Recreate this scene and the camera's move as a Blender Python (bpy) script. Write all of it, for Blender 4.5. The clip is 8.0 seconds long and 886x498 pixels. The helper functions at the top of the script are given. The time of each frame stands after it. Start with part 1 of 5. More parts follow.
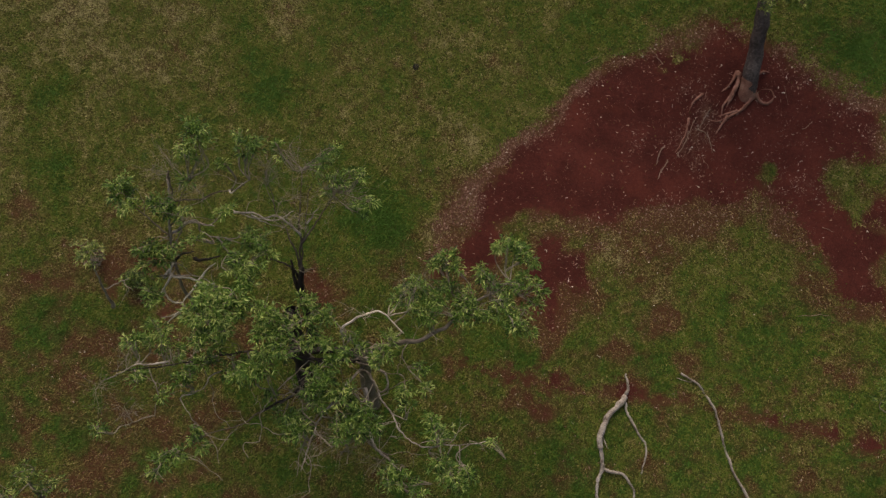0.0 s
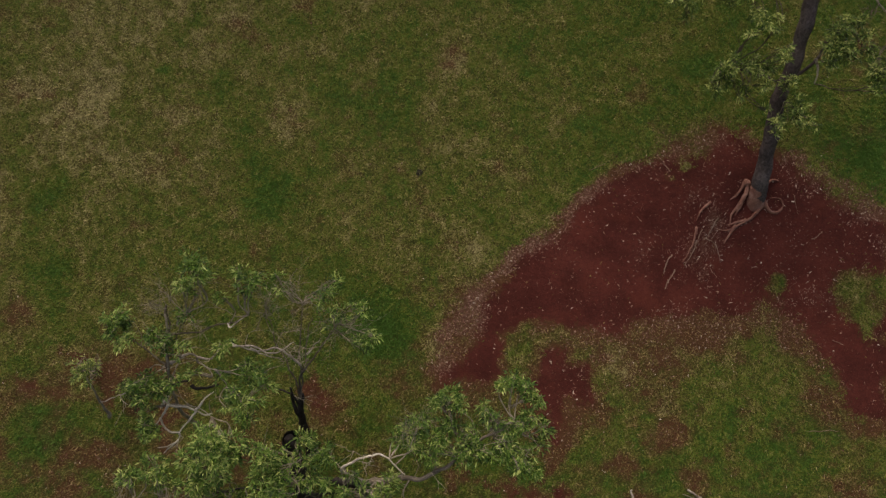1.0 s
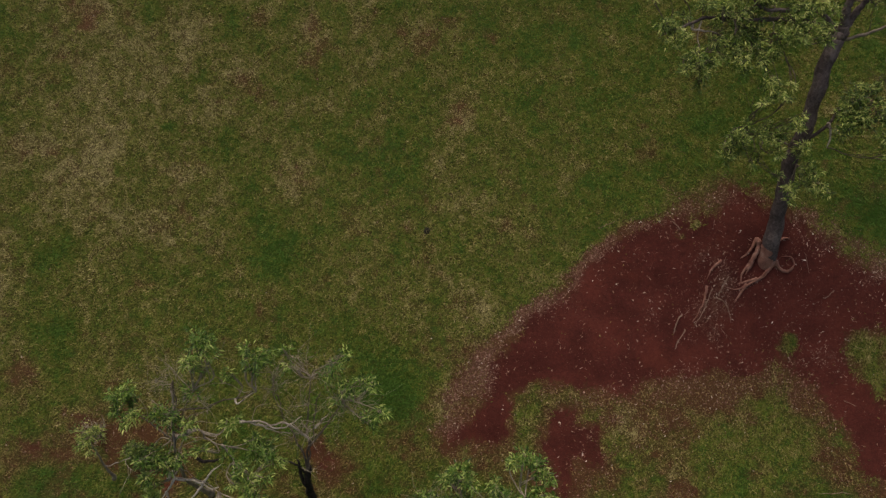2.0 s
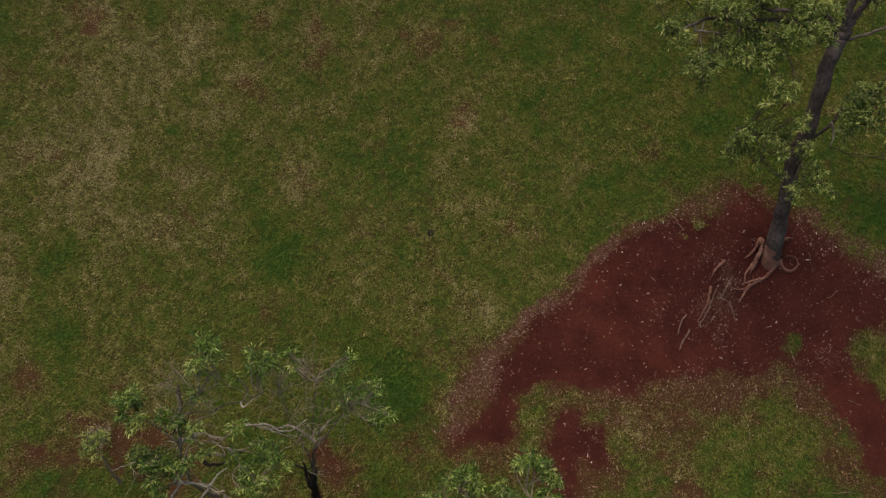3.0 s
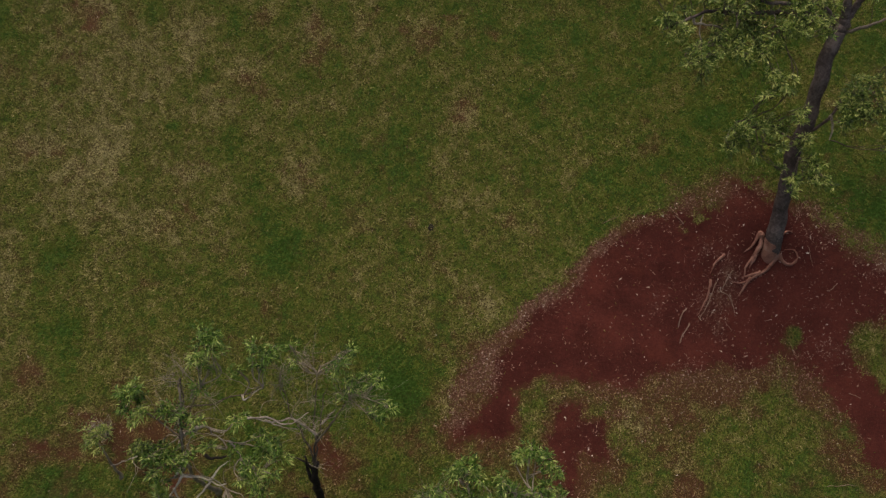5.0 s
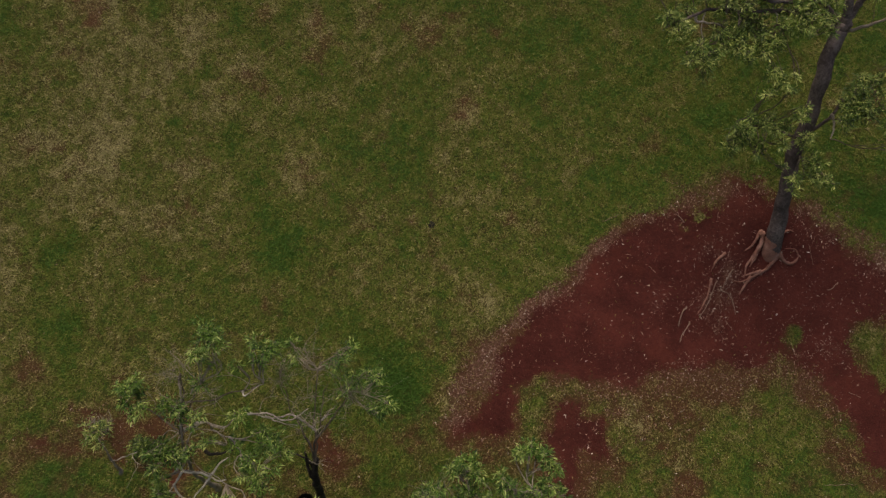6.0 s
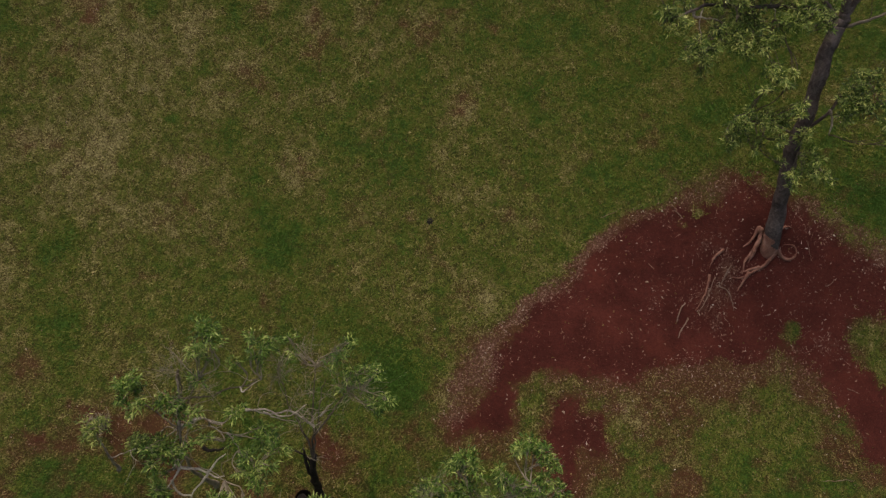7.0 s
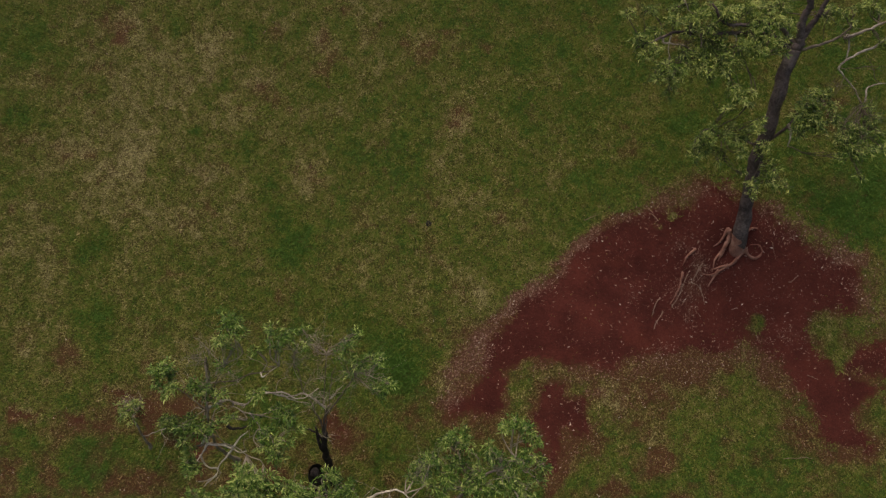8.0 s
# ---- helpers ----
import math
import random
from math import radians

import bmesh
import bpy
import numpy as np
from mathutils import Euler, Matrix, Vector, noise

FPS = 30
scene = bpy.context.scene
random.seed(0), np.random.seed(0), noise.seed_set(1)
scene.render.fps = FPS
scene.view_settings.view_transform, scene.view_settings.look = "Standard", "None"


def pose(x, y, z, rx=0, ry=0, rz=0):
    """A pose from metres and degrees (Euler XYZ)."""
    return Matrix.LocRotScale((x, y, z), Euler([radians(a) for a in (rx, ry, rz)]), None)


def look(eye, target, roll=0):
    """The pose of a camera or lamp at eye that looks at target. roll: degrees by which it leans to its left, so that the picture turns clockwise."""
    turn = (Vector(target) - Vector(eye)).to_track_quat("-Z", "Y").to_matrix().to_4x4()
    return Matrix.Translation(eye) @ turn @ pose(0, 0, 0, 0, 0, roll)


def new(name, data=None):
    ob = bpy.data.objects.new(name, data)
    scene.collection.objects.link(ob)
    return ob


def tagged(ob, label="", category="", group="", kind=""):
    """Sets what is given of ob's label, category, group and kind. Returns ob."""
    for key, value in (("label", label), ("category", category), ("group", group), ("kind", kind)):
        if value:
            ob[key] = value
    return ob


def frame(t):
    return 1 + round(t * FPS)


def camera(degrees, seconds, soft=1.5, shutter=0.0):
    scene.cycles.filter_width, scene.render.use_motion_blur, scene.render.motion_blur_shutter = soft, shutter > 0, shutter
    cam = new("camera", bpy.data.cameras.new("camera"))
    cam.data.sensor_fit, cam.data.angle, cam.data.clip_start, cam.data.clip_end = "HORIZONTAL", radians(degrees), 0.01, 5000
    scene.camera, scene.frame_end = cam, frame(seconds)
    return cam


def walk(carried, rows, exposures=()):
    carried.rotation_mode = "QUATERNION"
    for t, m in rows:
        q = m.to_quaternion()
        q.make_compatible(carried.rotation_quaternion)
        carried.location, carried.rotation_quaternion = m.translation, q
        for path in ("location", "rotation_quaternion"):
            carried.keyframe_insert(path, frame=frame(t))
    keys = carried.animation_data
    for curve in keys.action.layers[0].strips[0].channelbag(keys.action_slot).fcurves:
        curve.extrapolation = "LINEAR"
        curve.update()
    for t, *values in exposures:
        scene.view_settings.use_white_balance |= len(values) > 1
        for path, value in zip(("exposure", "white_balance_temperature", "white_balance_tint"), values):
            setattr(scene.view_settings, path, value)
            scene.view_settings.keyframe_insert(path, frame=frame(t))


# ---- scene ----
# The hillside faces the camera. Places on it are given as (u, v, w): metres to the right,
# up the slope, and out from the slope's plane.
STEEP = 42.0
HILL = pose(0, 0, 0, STEEP, 0, 0)
cam = camera(65.4, 8.0, soft=1.35)
PATH = [
    (0.0, (0.076, 1.435, 25.546), (0.079, 1.557, 23.549), 2.2),
    (0.5, (0.067, 2.842, 25.468), (0.069, 2.965, 23.471), 1.9),
    (1.0, (-0.042, 5.25, 25.364), (-0.044, 5.39, 23.369), 0.4),
    (1.5, (-0.226, 6.835, 25.285), (-0.227, 6.978, 23.29), 0.5),
    (2.0, (-0.359, 7.383, 25.265), (-0.362, 7.526, 23.27), 0.0),
    (3.5, (-0.504, 7.365, 25.303), (-0.508, 7.515, 23.309), -0.8),
    (4.0, (-0.464, 7.124, 25.314), (-0.472, 7.274, 23.32), -2.0),
    (4.5, (-0.467, 7.17, 25.325), (-0.472, 7.32, 23.33), -1.3),
    (6.0, (-0.507, 7.085, 25.319), (-0.512, 7.233, 23.325), -1.0),
    (6.5, (-0.493, 7.033, 25.314), (-0.497, 7.178, 23.319), -0.6),
    (7.0, (-0.479, 6.971, 25.292), (-0.481, 7.118, 23.297), 0.1),
    (7.5, (-0.321, 7.063, 26.559), (-0.331, 7.196, 24.563), -3.3),
    (8.0, (-0.128, 7.181, 27.95), (-0.148, 7.299, 25.953), -8.8),
]
walk(cam, [(t, HILL @ look(eye, target, roll)) for t, eye, target, roll in PATH], exposures=[(0.0, 0.24, 7600, 14), (8.0, 0.24, 7600, 14)])

# ---- light: a bright, hazy overcast with the sun behind thin cloud, high over the hill to the left ----
SUN_WAY = Vector((-0.35, 0.50, 1.81)).normalized()
world = bpy.data.worlds.new("sky")
scene.world = world
world.use_nodes = True
sky = world.node_tree.nodes.new("ShaderNodeTexSky")
sky.sky_type, sky.sun_disc = "NISHITA", False
sky.sun_elevation = math.asin(SUN_WAY.z)
sky.sun_rotation = math.atan2(SUN_WAY.x, SUN_WAY.y)
sky.air_density, sky.dust_density, sky.ozone_density = 1.0, 6.0, 1.0
world.node_tree.links.new(sky.outputs[0], world.node_tree.nodes["Background"].inputs["Color"])
world.node_tree.nodes["Background"].inputs["Strength"].default_value = 0.09
sun = new("sun", bpy.data.lights.new("sun", "SUN"))
sun.data.energy, sun.data.angle, sun.data.color = 1.05, radians(22), (1.0, 0.95, 0.87)
sun.matrix_world = look(SUN_WAY * 200, (0, 0, 0))


# ---- materials ----
class Nodes:
    """A short way to wire a node material."""

    def __init__(self, name, rough=0.9, spec=0.25):
        self.mat = bpy.data.materials.new(name)
        self.mat.use_nodes = True
        self.tree = self.mat.node_tree
        self.shader = self.tree.nodes["Principled BSDF"]
        self.shader.inputs["Roughness"].default_value = rough
        self.shader.inputs["Specular IOR Level"].default_value = spec

    def put(self, kind, values=None, **props):
        n = self.tree.nodes.new("ShaderNode" + kind)
        for k, v in props.items():
            setattr(n, k, v)
        for k, v in (values or {}).items():
            if isinstance(v, bpy.types.NodeSocket):
                self.tree.links.new(v, n.inputs[k])
            else:
                n.inputs[k].default_value = v
        return n

    def spot(self):
        return self.put("NewGeometry").outputs["Position"]

    def noise(self, scale, detail=4.0, rough=0.55, where=None, lean=0.0):
        return self.put("TexNoise", {"Vector": where or self.spot(), "Scale": scale, "Detail": detail, "Roughness": rough, "Distortion": lean}).outputs[0]

    def ramp(self, fac, stops):
        r = self.put("ValToRGB", {"Fac": fac})
        e = r.color_ramp.elements
        while len(e) < len(stops):
            e.new(0.5)
        for el, (at, col) in zip(e, stops):
            el.position, el.color = at, (*col, 1)
        return r.outputs[0]

    def span(self, fac, a, b, lo=0.0, hi=1.0):
        return self.put("MapRange", {"Value": fac, "From Min": a, "From Max": b, "To Min": lo, "To Max": hi}).outputs[0]

    def math(self, op, a, b):
        return self.put("Math", {0: a, 1: b}, operation=op).outputs[0]

    def mix(self, fac, a, b, how="MIX"):
        n = self.put("Mix", data_type="RGBA", blend_type=how)
        for k, v in ((0, fac), (6, a), (7, b)):
            if isinstance(v, bpy.types.NodeSocket):
                self.tree.links.new(v, n.inputs[k])
            else:
                n.inputs[k].default_value = (*v, 1) if isinstance(v, tuple) else v
        return n.outputs[2]

    def attr(self, name):
        return self.put("Attribute", attribute_name=name).outputs["Fac"]

    def done(self, colour, bump=None, strength=0.4, distance=0.02):
        self.tree.links.new(colour, self.shader.inputs["Base Color"])
        if bump is not None:
            b = self.put("Bump", {"Height": bump, "Strength": strength, "Distance": distance})
            self.tree.links.new(b.outputs[0], self.shader.inputs["Normal"])
        return self.mat


def ground_material():
    m = Nodes("pasture_ground", 0.95, 0.15)
    fine, mid, big = m.noise(26, 5, 0.7), m.noise(5.0, 4), m.noise(0.9, 4)
    grit, clod = m.noise(55, 3, 0.8), m.noise(9, 5, 0.8)
    soil = m.ramp(m.math("ADD", m.math("MULTIPLY", big, 0.4), m.math("ADD", m.math("MULTIPLY", clod, 0.4), m.math("MULTIPLY", grit, 0.2))),
                  [(0.34, (0.045, 0.0112, 0.0090)), (0.5, (0.083, 0.0208, 0.0165)), (0.64, (0.136, 0.037, 0.027))])
    soil = m.mix(m.math("MULTIPLY", m.span(m.noise(0.7, 5, 0.65), 0.54, 0.70), 0.3), soil, (0.135, 0.034, 0.019))
    soil = m.mix(m.span(m.noise(38, 2, 0.6), 0.66, 0.72), soil, (0.15, 0.07, 0.05))
    soil = m.mix(m.math("MULTIPLY", m.attr("dust"), m.span(clod, 0.25, 0.7, 0.15, 0.55)), soil, (0.165, 0.042, 0.030))
    red = m.span(m.math("ADD", m.attr("thin"), m.span(fine, 0.2, 0.8, -0.3, 0.3)), 0.15, 1.0, 0.0, 1.0)
    thatch = m.ramp(m.math("ADD", m.math("MULTIPLY", mid, 0.4), m.math("MULTIPLY", fine, 0.6)),
                    [(0.3, (0.022, 0.025, 0.006)), (0.5, (0.068, 0.068, 0.016)), (0.68, (0.145, 0.128, 0.044))])
    lush = m.ramp(fine, [(0.3, (0.022, 0.050, 0.010)), (0.7, (0.078, 0.138, 0.026))])
    straw = m.ramp(fine, [(0.3, (0.065, 0.046, 0.020)), (0.7, (0.17, 0.142, 0.058))])
    worn = m.ramp(fine, [(0.3, (0.040, 0.017, 0.010)), (0.55, (0.112, 0.055, 0.025)), (0.75, (0.20, 0.118, 0.056))])
    mulch = m.ramp(m.math("ADD", m.math("MULTIPLY", fine, 0.5), m.math("MULTIPLY", m.noise(14, 4, 0.8), 0.5)),
                   [(0.34, (0.060, 0.022, 0.016)), (0.5, (0.142, 0.069, 0.045)), (0.64, (0.29, 0.18, 0.125))])
    green = m.mix(m.span(m.attr("dry"), 0.25, 0.70), lush, thatch)
    green = m.mix(m.span(m.attr("dry"), 0.65, 1.05), green, straw)
    green = m.mix(red, green, worn)
    edge = m.math("ADD", m.attr("bare"), m.math("ADD", m.span(m.noise(4.5, 5, 0.75), 0.25, 0.75, -0.30, 0.30), m.span(fine, 0.25, 0.75, -0.16, 0.16)))
    colour = m.mix(m.span(edge, -0.45, -0.1), green, worn)
    colour = m.mix(m.span(edge, -0.12, 0.10), colour, soil)
    drift = m.math("ADD", m.attr("bank"), m.span(m.noise(7, 5, 0.8), 0.3, 0.7, -0.35, 0.35))
    colour = m.mix(m.span(drift, 0.35, 1.0, 0.0, 0.7), colour, mulch)
    return m.done(colour, m.math("ADD", fine, m.math("MULTIPLY", mid, 1.5)), 0.6, 0.04)


def blade_material():
    m = Nodes("grass_blades", 0.75, 0.25)
    pick = m.put("NewGeometry").outputs["Random Per Island"]
    tone = m.math("ADD", m.attr("dry"), m.math("ADD", m.span(pick, 0, 1, -0.28, 0.26), m.span(pick, 0.95, 1.0, 0.0, 0.3)))
    colour = m.ramp(tone, [(0.0, (0.052, 0.130, 0.016)), (0.2, (0.088, 0.158, 0.020)), (0.42, (0.138, 0.170, 0.025)),
                           (0.62, (0.182, 0.186, 0.041)), (0.82, (0.256, 0.236, 0.086)), (1.0, (0.40, 0.355, 0.165))])
    wilted = m.ramp(pick, [(0.0, (0.062, 0.033, 0.014)), (0.6, (0.168, 0.100, 0.038)), (1.0, (0.35, 0.24, 0.120))])
    return m.done(m.mix(m.span(m.attr("worn"), 0.25, 1.0, 0.0, 0.85), colour, wilted))


def leaf_material(name, stops):
    m = Nodes(name, 0.38, 0.45)
    pick = m.put("NewGeometry").outputs["Random Per Island"]
    # wide leaf-to-leaf spread paints highlights and the dark gaps between leaves
    tone = m.math("ADD", m.attr("lit_tint"), m.span(pick, 0, 1, -0.44, 0.46))
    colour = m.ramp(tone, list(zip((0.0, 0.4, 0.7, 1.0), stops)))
    m.tree.links.new(colour, m.shader.inputs["Base Color"])
    thin = m.put("BsdfTranslucent", {"Color": colour})
    both = m.put("MixShader", {0: 0.3, 1: m.shader.outputs[0], 2: thin.outputs[0]})
    m.tree.links.new(both.outputs[0], m.tree.nodes["Material Output"].inputs["Surface"])
    return m.mat


def bark_material(name, dark, mid, pale, scale=9.0, stops=(0.3, 0.5, 0.68)):
    m = Nodes(name, 0.9, 0.2)
    fine, broad = m.noise(scale * 4, 5, 0.7, lean=0.6), m.noise(scale * 0.35, 4)
    tone = m.math("ADD", m.math("MULTIPLY", fine, 0.5), m.math("MULTIPLY", broad, 0.5))
    return m.done(m.ramp(tone, list(zip(stops, (dark, mid, pale)))), fine, 0.7, 0.03)


def chip_material():
    m = Nodes("dry_leaf_litter", 0.85, 0.2)
    pick = m.put("NewGeometry").outputs["Random Per Island"]
    return m.done(m.ramp(pick, [(0.0, (0.085, 0.034, 0.025)), (0.4, (0.18, 0.085, 0.062)), (0.75, (0.31, 0.185, 0.142)), (0.95, (0.42, 0.29, 0.235)), (1.0, (0.72, 0.64, 0.56))]))


def dung_material():
    m = Nodes("dung", 0.8, 0.3)
    n = m.noise(30, 4)
    return m.done(m.ramp(n, [(0.3, (0.008, 0.008, 0.006)), (0.7, (0.03, 0.028, 0.018))]), n, 0.7, 0.03)


def bleached_material():
    m = Nodes("bleached_leaves", 0.8, 0.2)
    pick = m.put("NewGeometry").outputs["Random Per Island"]
    return m.done(m.ramp(pick, [(0.0, (0.20, 0.105, 0.075)), (0.5, (0.36, 0.24, 0.18)), (0.85, (0.55, 0.45, 0.37)), (1.0, (0.78, 0.72, 0.64))]))


GROUND, BLADE, LEAF, CHIP, DUNG, BLEACHED = ground_material(), blade_material(), leaf_material("gum_leaves", [(0.022, 0.052, 0.010), (0.090, 0.168, 0.032), (0.225, 0.340, 0.075), (0.56, 0.62, 0.215)]), chip_material(), dung_material(), bleached_material()
LEAF_COOL = leaf_material("green_gum_leaves", [(0.021, 0.062, 0.010), (0.096, 0.208, 0.033), (0.212, 0.355, 0.072), (0.52, 0.62, 0.205)])
BARK = bark_material("grey_bark", (0.032, 0.026, 0.026), (0.105, 0.082, 0.078), (0.215, 0.178, 0.170), 2.6, (0.36, 0.5, 0.63))
BARK_DARK = bark_material("charred_bark", (0.012, 0.011, 0.010), (0.035, 0.030, 0.028), (0.11, 0.095, 0.085), 7.0)
BARK_PALE = bark_material("weathered_grey_bark", (0.105, 0.086, 0.068), (0.215, 0.182, 0.148), (0.36, 0.31, 0.255))
TWIG = bark_material("pale_twigs", (0.15, 0.128, 0.10), (0.30, 0.262, 0.212), (0.46, 0.41, 0.34), 12.0)
TWIG_DIM = bark_material("dim_twigs", (0.062, 0.052, 0.040), (0.125, 0.106, 0.084), (0.21, 0.18, 0.145), 12.0)
BLEACH = bark_material("bleached_bare_limbs", (0.34, 0.295, 0.24), (0.62, 0.56, 0.47), (0.80, 0.74, 0.64), 8.0, (0.34, 0.46, 0.58))
WOOD = bark_material("weathered_dead_wood", (0.11, 0.088, 0.072), (0.36, 0.32, 0.28), (0.60, 0.55, 0.50), 8.0, (0.38, 0.5, 0.61))
ROOT = bark_material("bare_roots", (0.12, 0.050, 0.038), (0.30, 0.145, 0.108), (0.47, 0.285, 0.225), 10.0)
STICK = bark_material("brown_sticks", (0.13, 0.075, 0.055), (0.27, 0.185, 0.14), (0.42, 0.33, 0.27), 12.0)

# ---- the lie of the land ----
rng = np.random.default_rng(7)
TABLE = rng.random((256, 256))


def wave(u, v, size, seed=0):
    """Smooth value noise between 0 and 1 with cells of that size, for arrays."""
    a, b = np.asarray(u) / size + 31.7 * seed + 900, np.asarray(v) / size + 17.3 * seed + 900
    i, j = np.floor(a).astype(int), np.floor(b).astype(int)
    f, g = a - i, b - j
    f, g = f * f * (3 - 2 * f), g * g * (3 - 2 * g)
    at = lambda p, q: TABLE[p % 256, q % 256]
    return (at(i, j) * (1 - f) + at(i + 1, j) * f) * (1 - g) + (at(i, j + 1) * (1 - f) + at(i + 1, j + 1) * f) * g


def cloud(u, v, size, seed=0):
    return 0.5 * wave(u, v, size, seed) + 0.3 * wave(u, v, size / 2.1, seed + 1) + 0.2 * wave(u, v, size / 4.3, seed + 2)


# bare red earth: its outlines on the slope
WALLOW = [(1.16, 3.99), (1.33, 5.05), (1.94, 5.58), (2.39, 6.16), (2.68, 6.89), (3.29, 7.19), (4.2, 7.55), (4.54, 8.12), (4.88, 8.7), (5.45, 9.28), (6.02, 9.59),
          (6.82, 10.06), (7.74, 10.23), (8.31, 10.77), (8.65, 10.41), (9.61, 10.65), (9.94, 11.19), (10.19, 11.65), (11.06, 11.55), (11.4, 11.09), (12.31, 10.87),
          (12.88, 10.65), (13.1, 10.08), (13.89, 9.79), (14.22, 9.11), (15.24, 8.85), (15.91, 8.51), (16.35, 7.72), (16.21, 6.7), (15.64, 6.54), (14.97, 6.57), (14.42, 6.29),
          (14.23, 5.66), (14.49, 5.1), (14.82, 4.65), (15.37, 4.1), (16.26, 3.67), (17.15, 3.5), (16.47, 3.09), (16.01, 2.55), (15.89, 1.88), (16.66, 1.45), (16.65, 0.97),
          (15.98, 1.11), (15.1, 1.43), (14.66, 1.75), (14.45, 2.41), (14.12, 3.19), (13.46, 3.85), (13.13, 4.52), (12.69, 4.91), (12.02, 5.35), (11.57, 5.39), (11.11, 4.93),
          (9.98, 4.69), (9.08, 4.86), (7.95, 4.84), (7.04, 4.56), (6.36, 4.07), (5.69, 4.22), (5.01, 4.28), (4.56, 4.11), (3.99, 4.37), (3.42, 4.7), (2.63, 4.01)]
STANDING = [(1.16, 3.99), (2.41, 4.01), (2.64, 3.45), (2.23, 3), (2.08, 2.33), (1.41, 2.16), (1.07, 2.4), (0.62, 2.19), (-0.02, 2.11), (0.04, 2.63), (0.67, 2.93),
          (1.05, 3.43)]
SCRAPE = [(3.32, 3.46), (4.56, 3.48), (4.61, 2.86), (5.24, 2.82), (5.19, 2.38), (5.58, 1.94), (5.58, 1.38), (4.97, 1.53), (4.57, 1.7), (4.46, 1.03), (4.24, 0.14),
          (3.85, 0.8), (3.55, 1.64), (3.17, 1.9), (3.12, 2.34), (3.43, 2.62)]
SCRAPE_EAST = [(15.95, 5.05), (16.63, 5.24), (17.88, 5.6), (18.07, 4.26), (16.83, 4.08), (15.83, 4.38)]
# fallen leaves banked along the edge of the bare earth: lines, half their width, how thick they lie
BANKS = [([(-0.07, 2.96), (0.14, 3.64), (0.59, 4.1), (1.04, 4.67)], 0.62, 0.95), ([(0.92, 4.89), (1.48, 5.69), (2.04, 6.26), (2.61, 6.96), (3.63, 7.54), (4.31, 8.01), (4.65, 8.58), (5.34, 9.21), (5.95, 9.68)], 0.34, 1.0),
         ([(5.95, 9.68), (6.82, 10.22), (7.97, 10.7)], 0.35, 0.55), ([(7.97, 10.7), (9.11, 11.17), (10.49, 11.54), (11.17, 11.32)], 0.8, 0.6),
         ([(12.99, 10.42), (13.89, 9.97), (14.79, 9.41), (15.69, 8.97), (16.47, 8.18), (16.55, 6.82), (17.22, 6.38)], 0.8, 0.85), ([(5.69, 3.84), (7.04, 4.2), (8.62, 4.45), (9.75, 4.24), (11.33, 4.82), (12.46, 4.5), (13.34, 3.4)], 0.75, 0.42),
         ([(3.2, 4.14), (4.22, 4.04), (5.24, 3.83), (5.91, 3.28)], 0.5, 0.42), ([(7.05, 6.91), (7.5, 7.25)], 0.35, 0.45), ([(9.44, 8.99), (9.89, 8.31), (9.66, 7.63), (9.2, 6.6)], 0.8, 0.72),
         ([(12.01, 4.95), (12.92, 5.64), (14.05, 5.43)], 0.5, 0.35), ([(5.47, 1.94), (6.82, 2.63), (8.17, 3.09)], 0.6, 0.3), ([(15.85, 5.46), (17.21, 5.93)], 0.5, 0.4)]
# dusty, lighter earth: place, radius
DUST = [(7.04, 5.73, 0.5), (10.22, 6.61, 0.78), (12.04, 7.21, 1.37), (13.15, 5.64, 1.14), (11.34, 5.39, 0.92), (5, 8.02, 0.69), (14.07, 6.78, 0.92), (14.47, 4.09, 0.92), (9.08, 5.58, 0.78), (5.91, 6.21, 0.6)]
# narrow tracks that the herd has trodden along the hill, with half their width
TRACKS = [([(2.69, -1.68), (3.31, -1.76), (3.93, -1.95), (4.24, -1.91)], 0.2), ([(2.69, -2.13), (3.83, -2.63)], 0.05), ([(1.75, -1.43), (2.69, -1.62), (4.24, -2.01), (5.49, -2.14), (6.73, -2.18), (7.77, -2.27), (9.01, -2.50), (10.25, -2.81), (11.69, -3.00), (12.93, -3.22), (14.37, -3.57), (15.40, -3.84), (16.38, -3.99), (17.86, -4.28)], -0.02),
          ([(6.73, -2.08), (7.45, -2.23)], 0.16), ([(8.90, -2.42), (9.32, -2.58)], 0.16), ([(12.93, -3.26), (13.75, -3.50), (14.78, -3.57)], 0.12), ([(15.40, -3.90), (16.38, -3.99)], 0.2), ([(4.33, 1.40), (4.65, 2.24)], -0.05),
          ([(-17.50, 1.94), (-16.24, 1.85), (-14.98, 1.72), (-14.14, 1.56), (-12.88, 1.37), (-11.20, 0.98), (-9.31, 0.69)], -0.05), ([(-12.09, 2.32), (-11.76, 1.91), (-11.95, 1.59)], 0.18), ([(-10.04, 0.68), (-9.62, 0.69)], 0.08),
          ([(-4.65, 1.80), (-4.23, 1.39), (-4.01, 0.97)], 0.02), ([(0.50, -1.14), (1.75, -1.43)], -0.1), ([(3.92, 0.56), (4.13, -0.12), (3.82, -1.09)], -0.1), ([(-13.96, 2.97), (-12.68, 2.65), (-10.84, 2.23)], -0.1)]
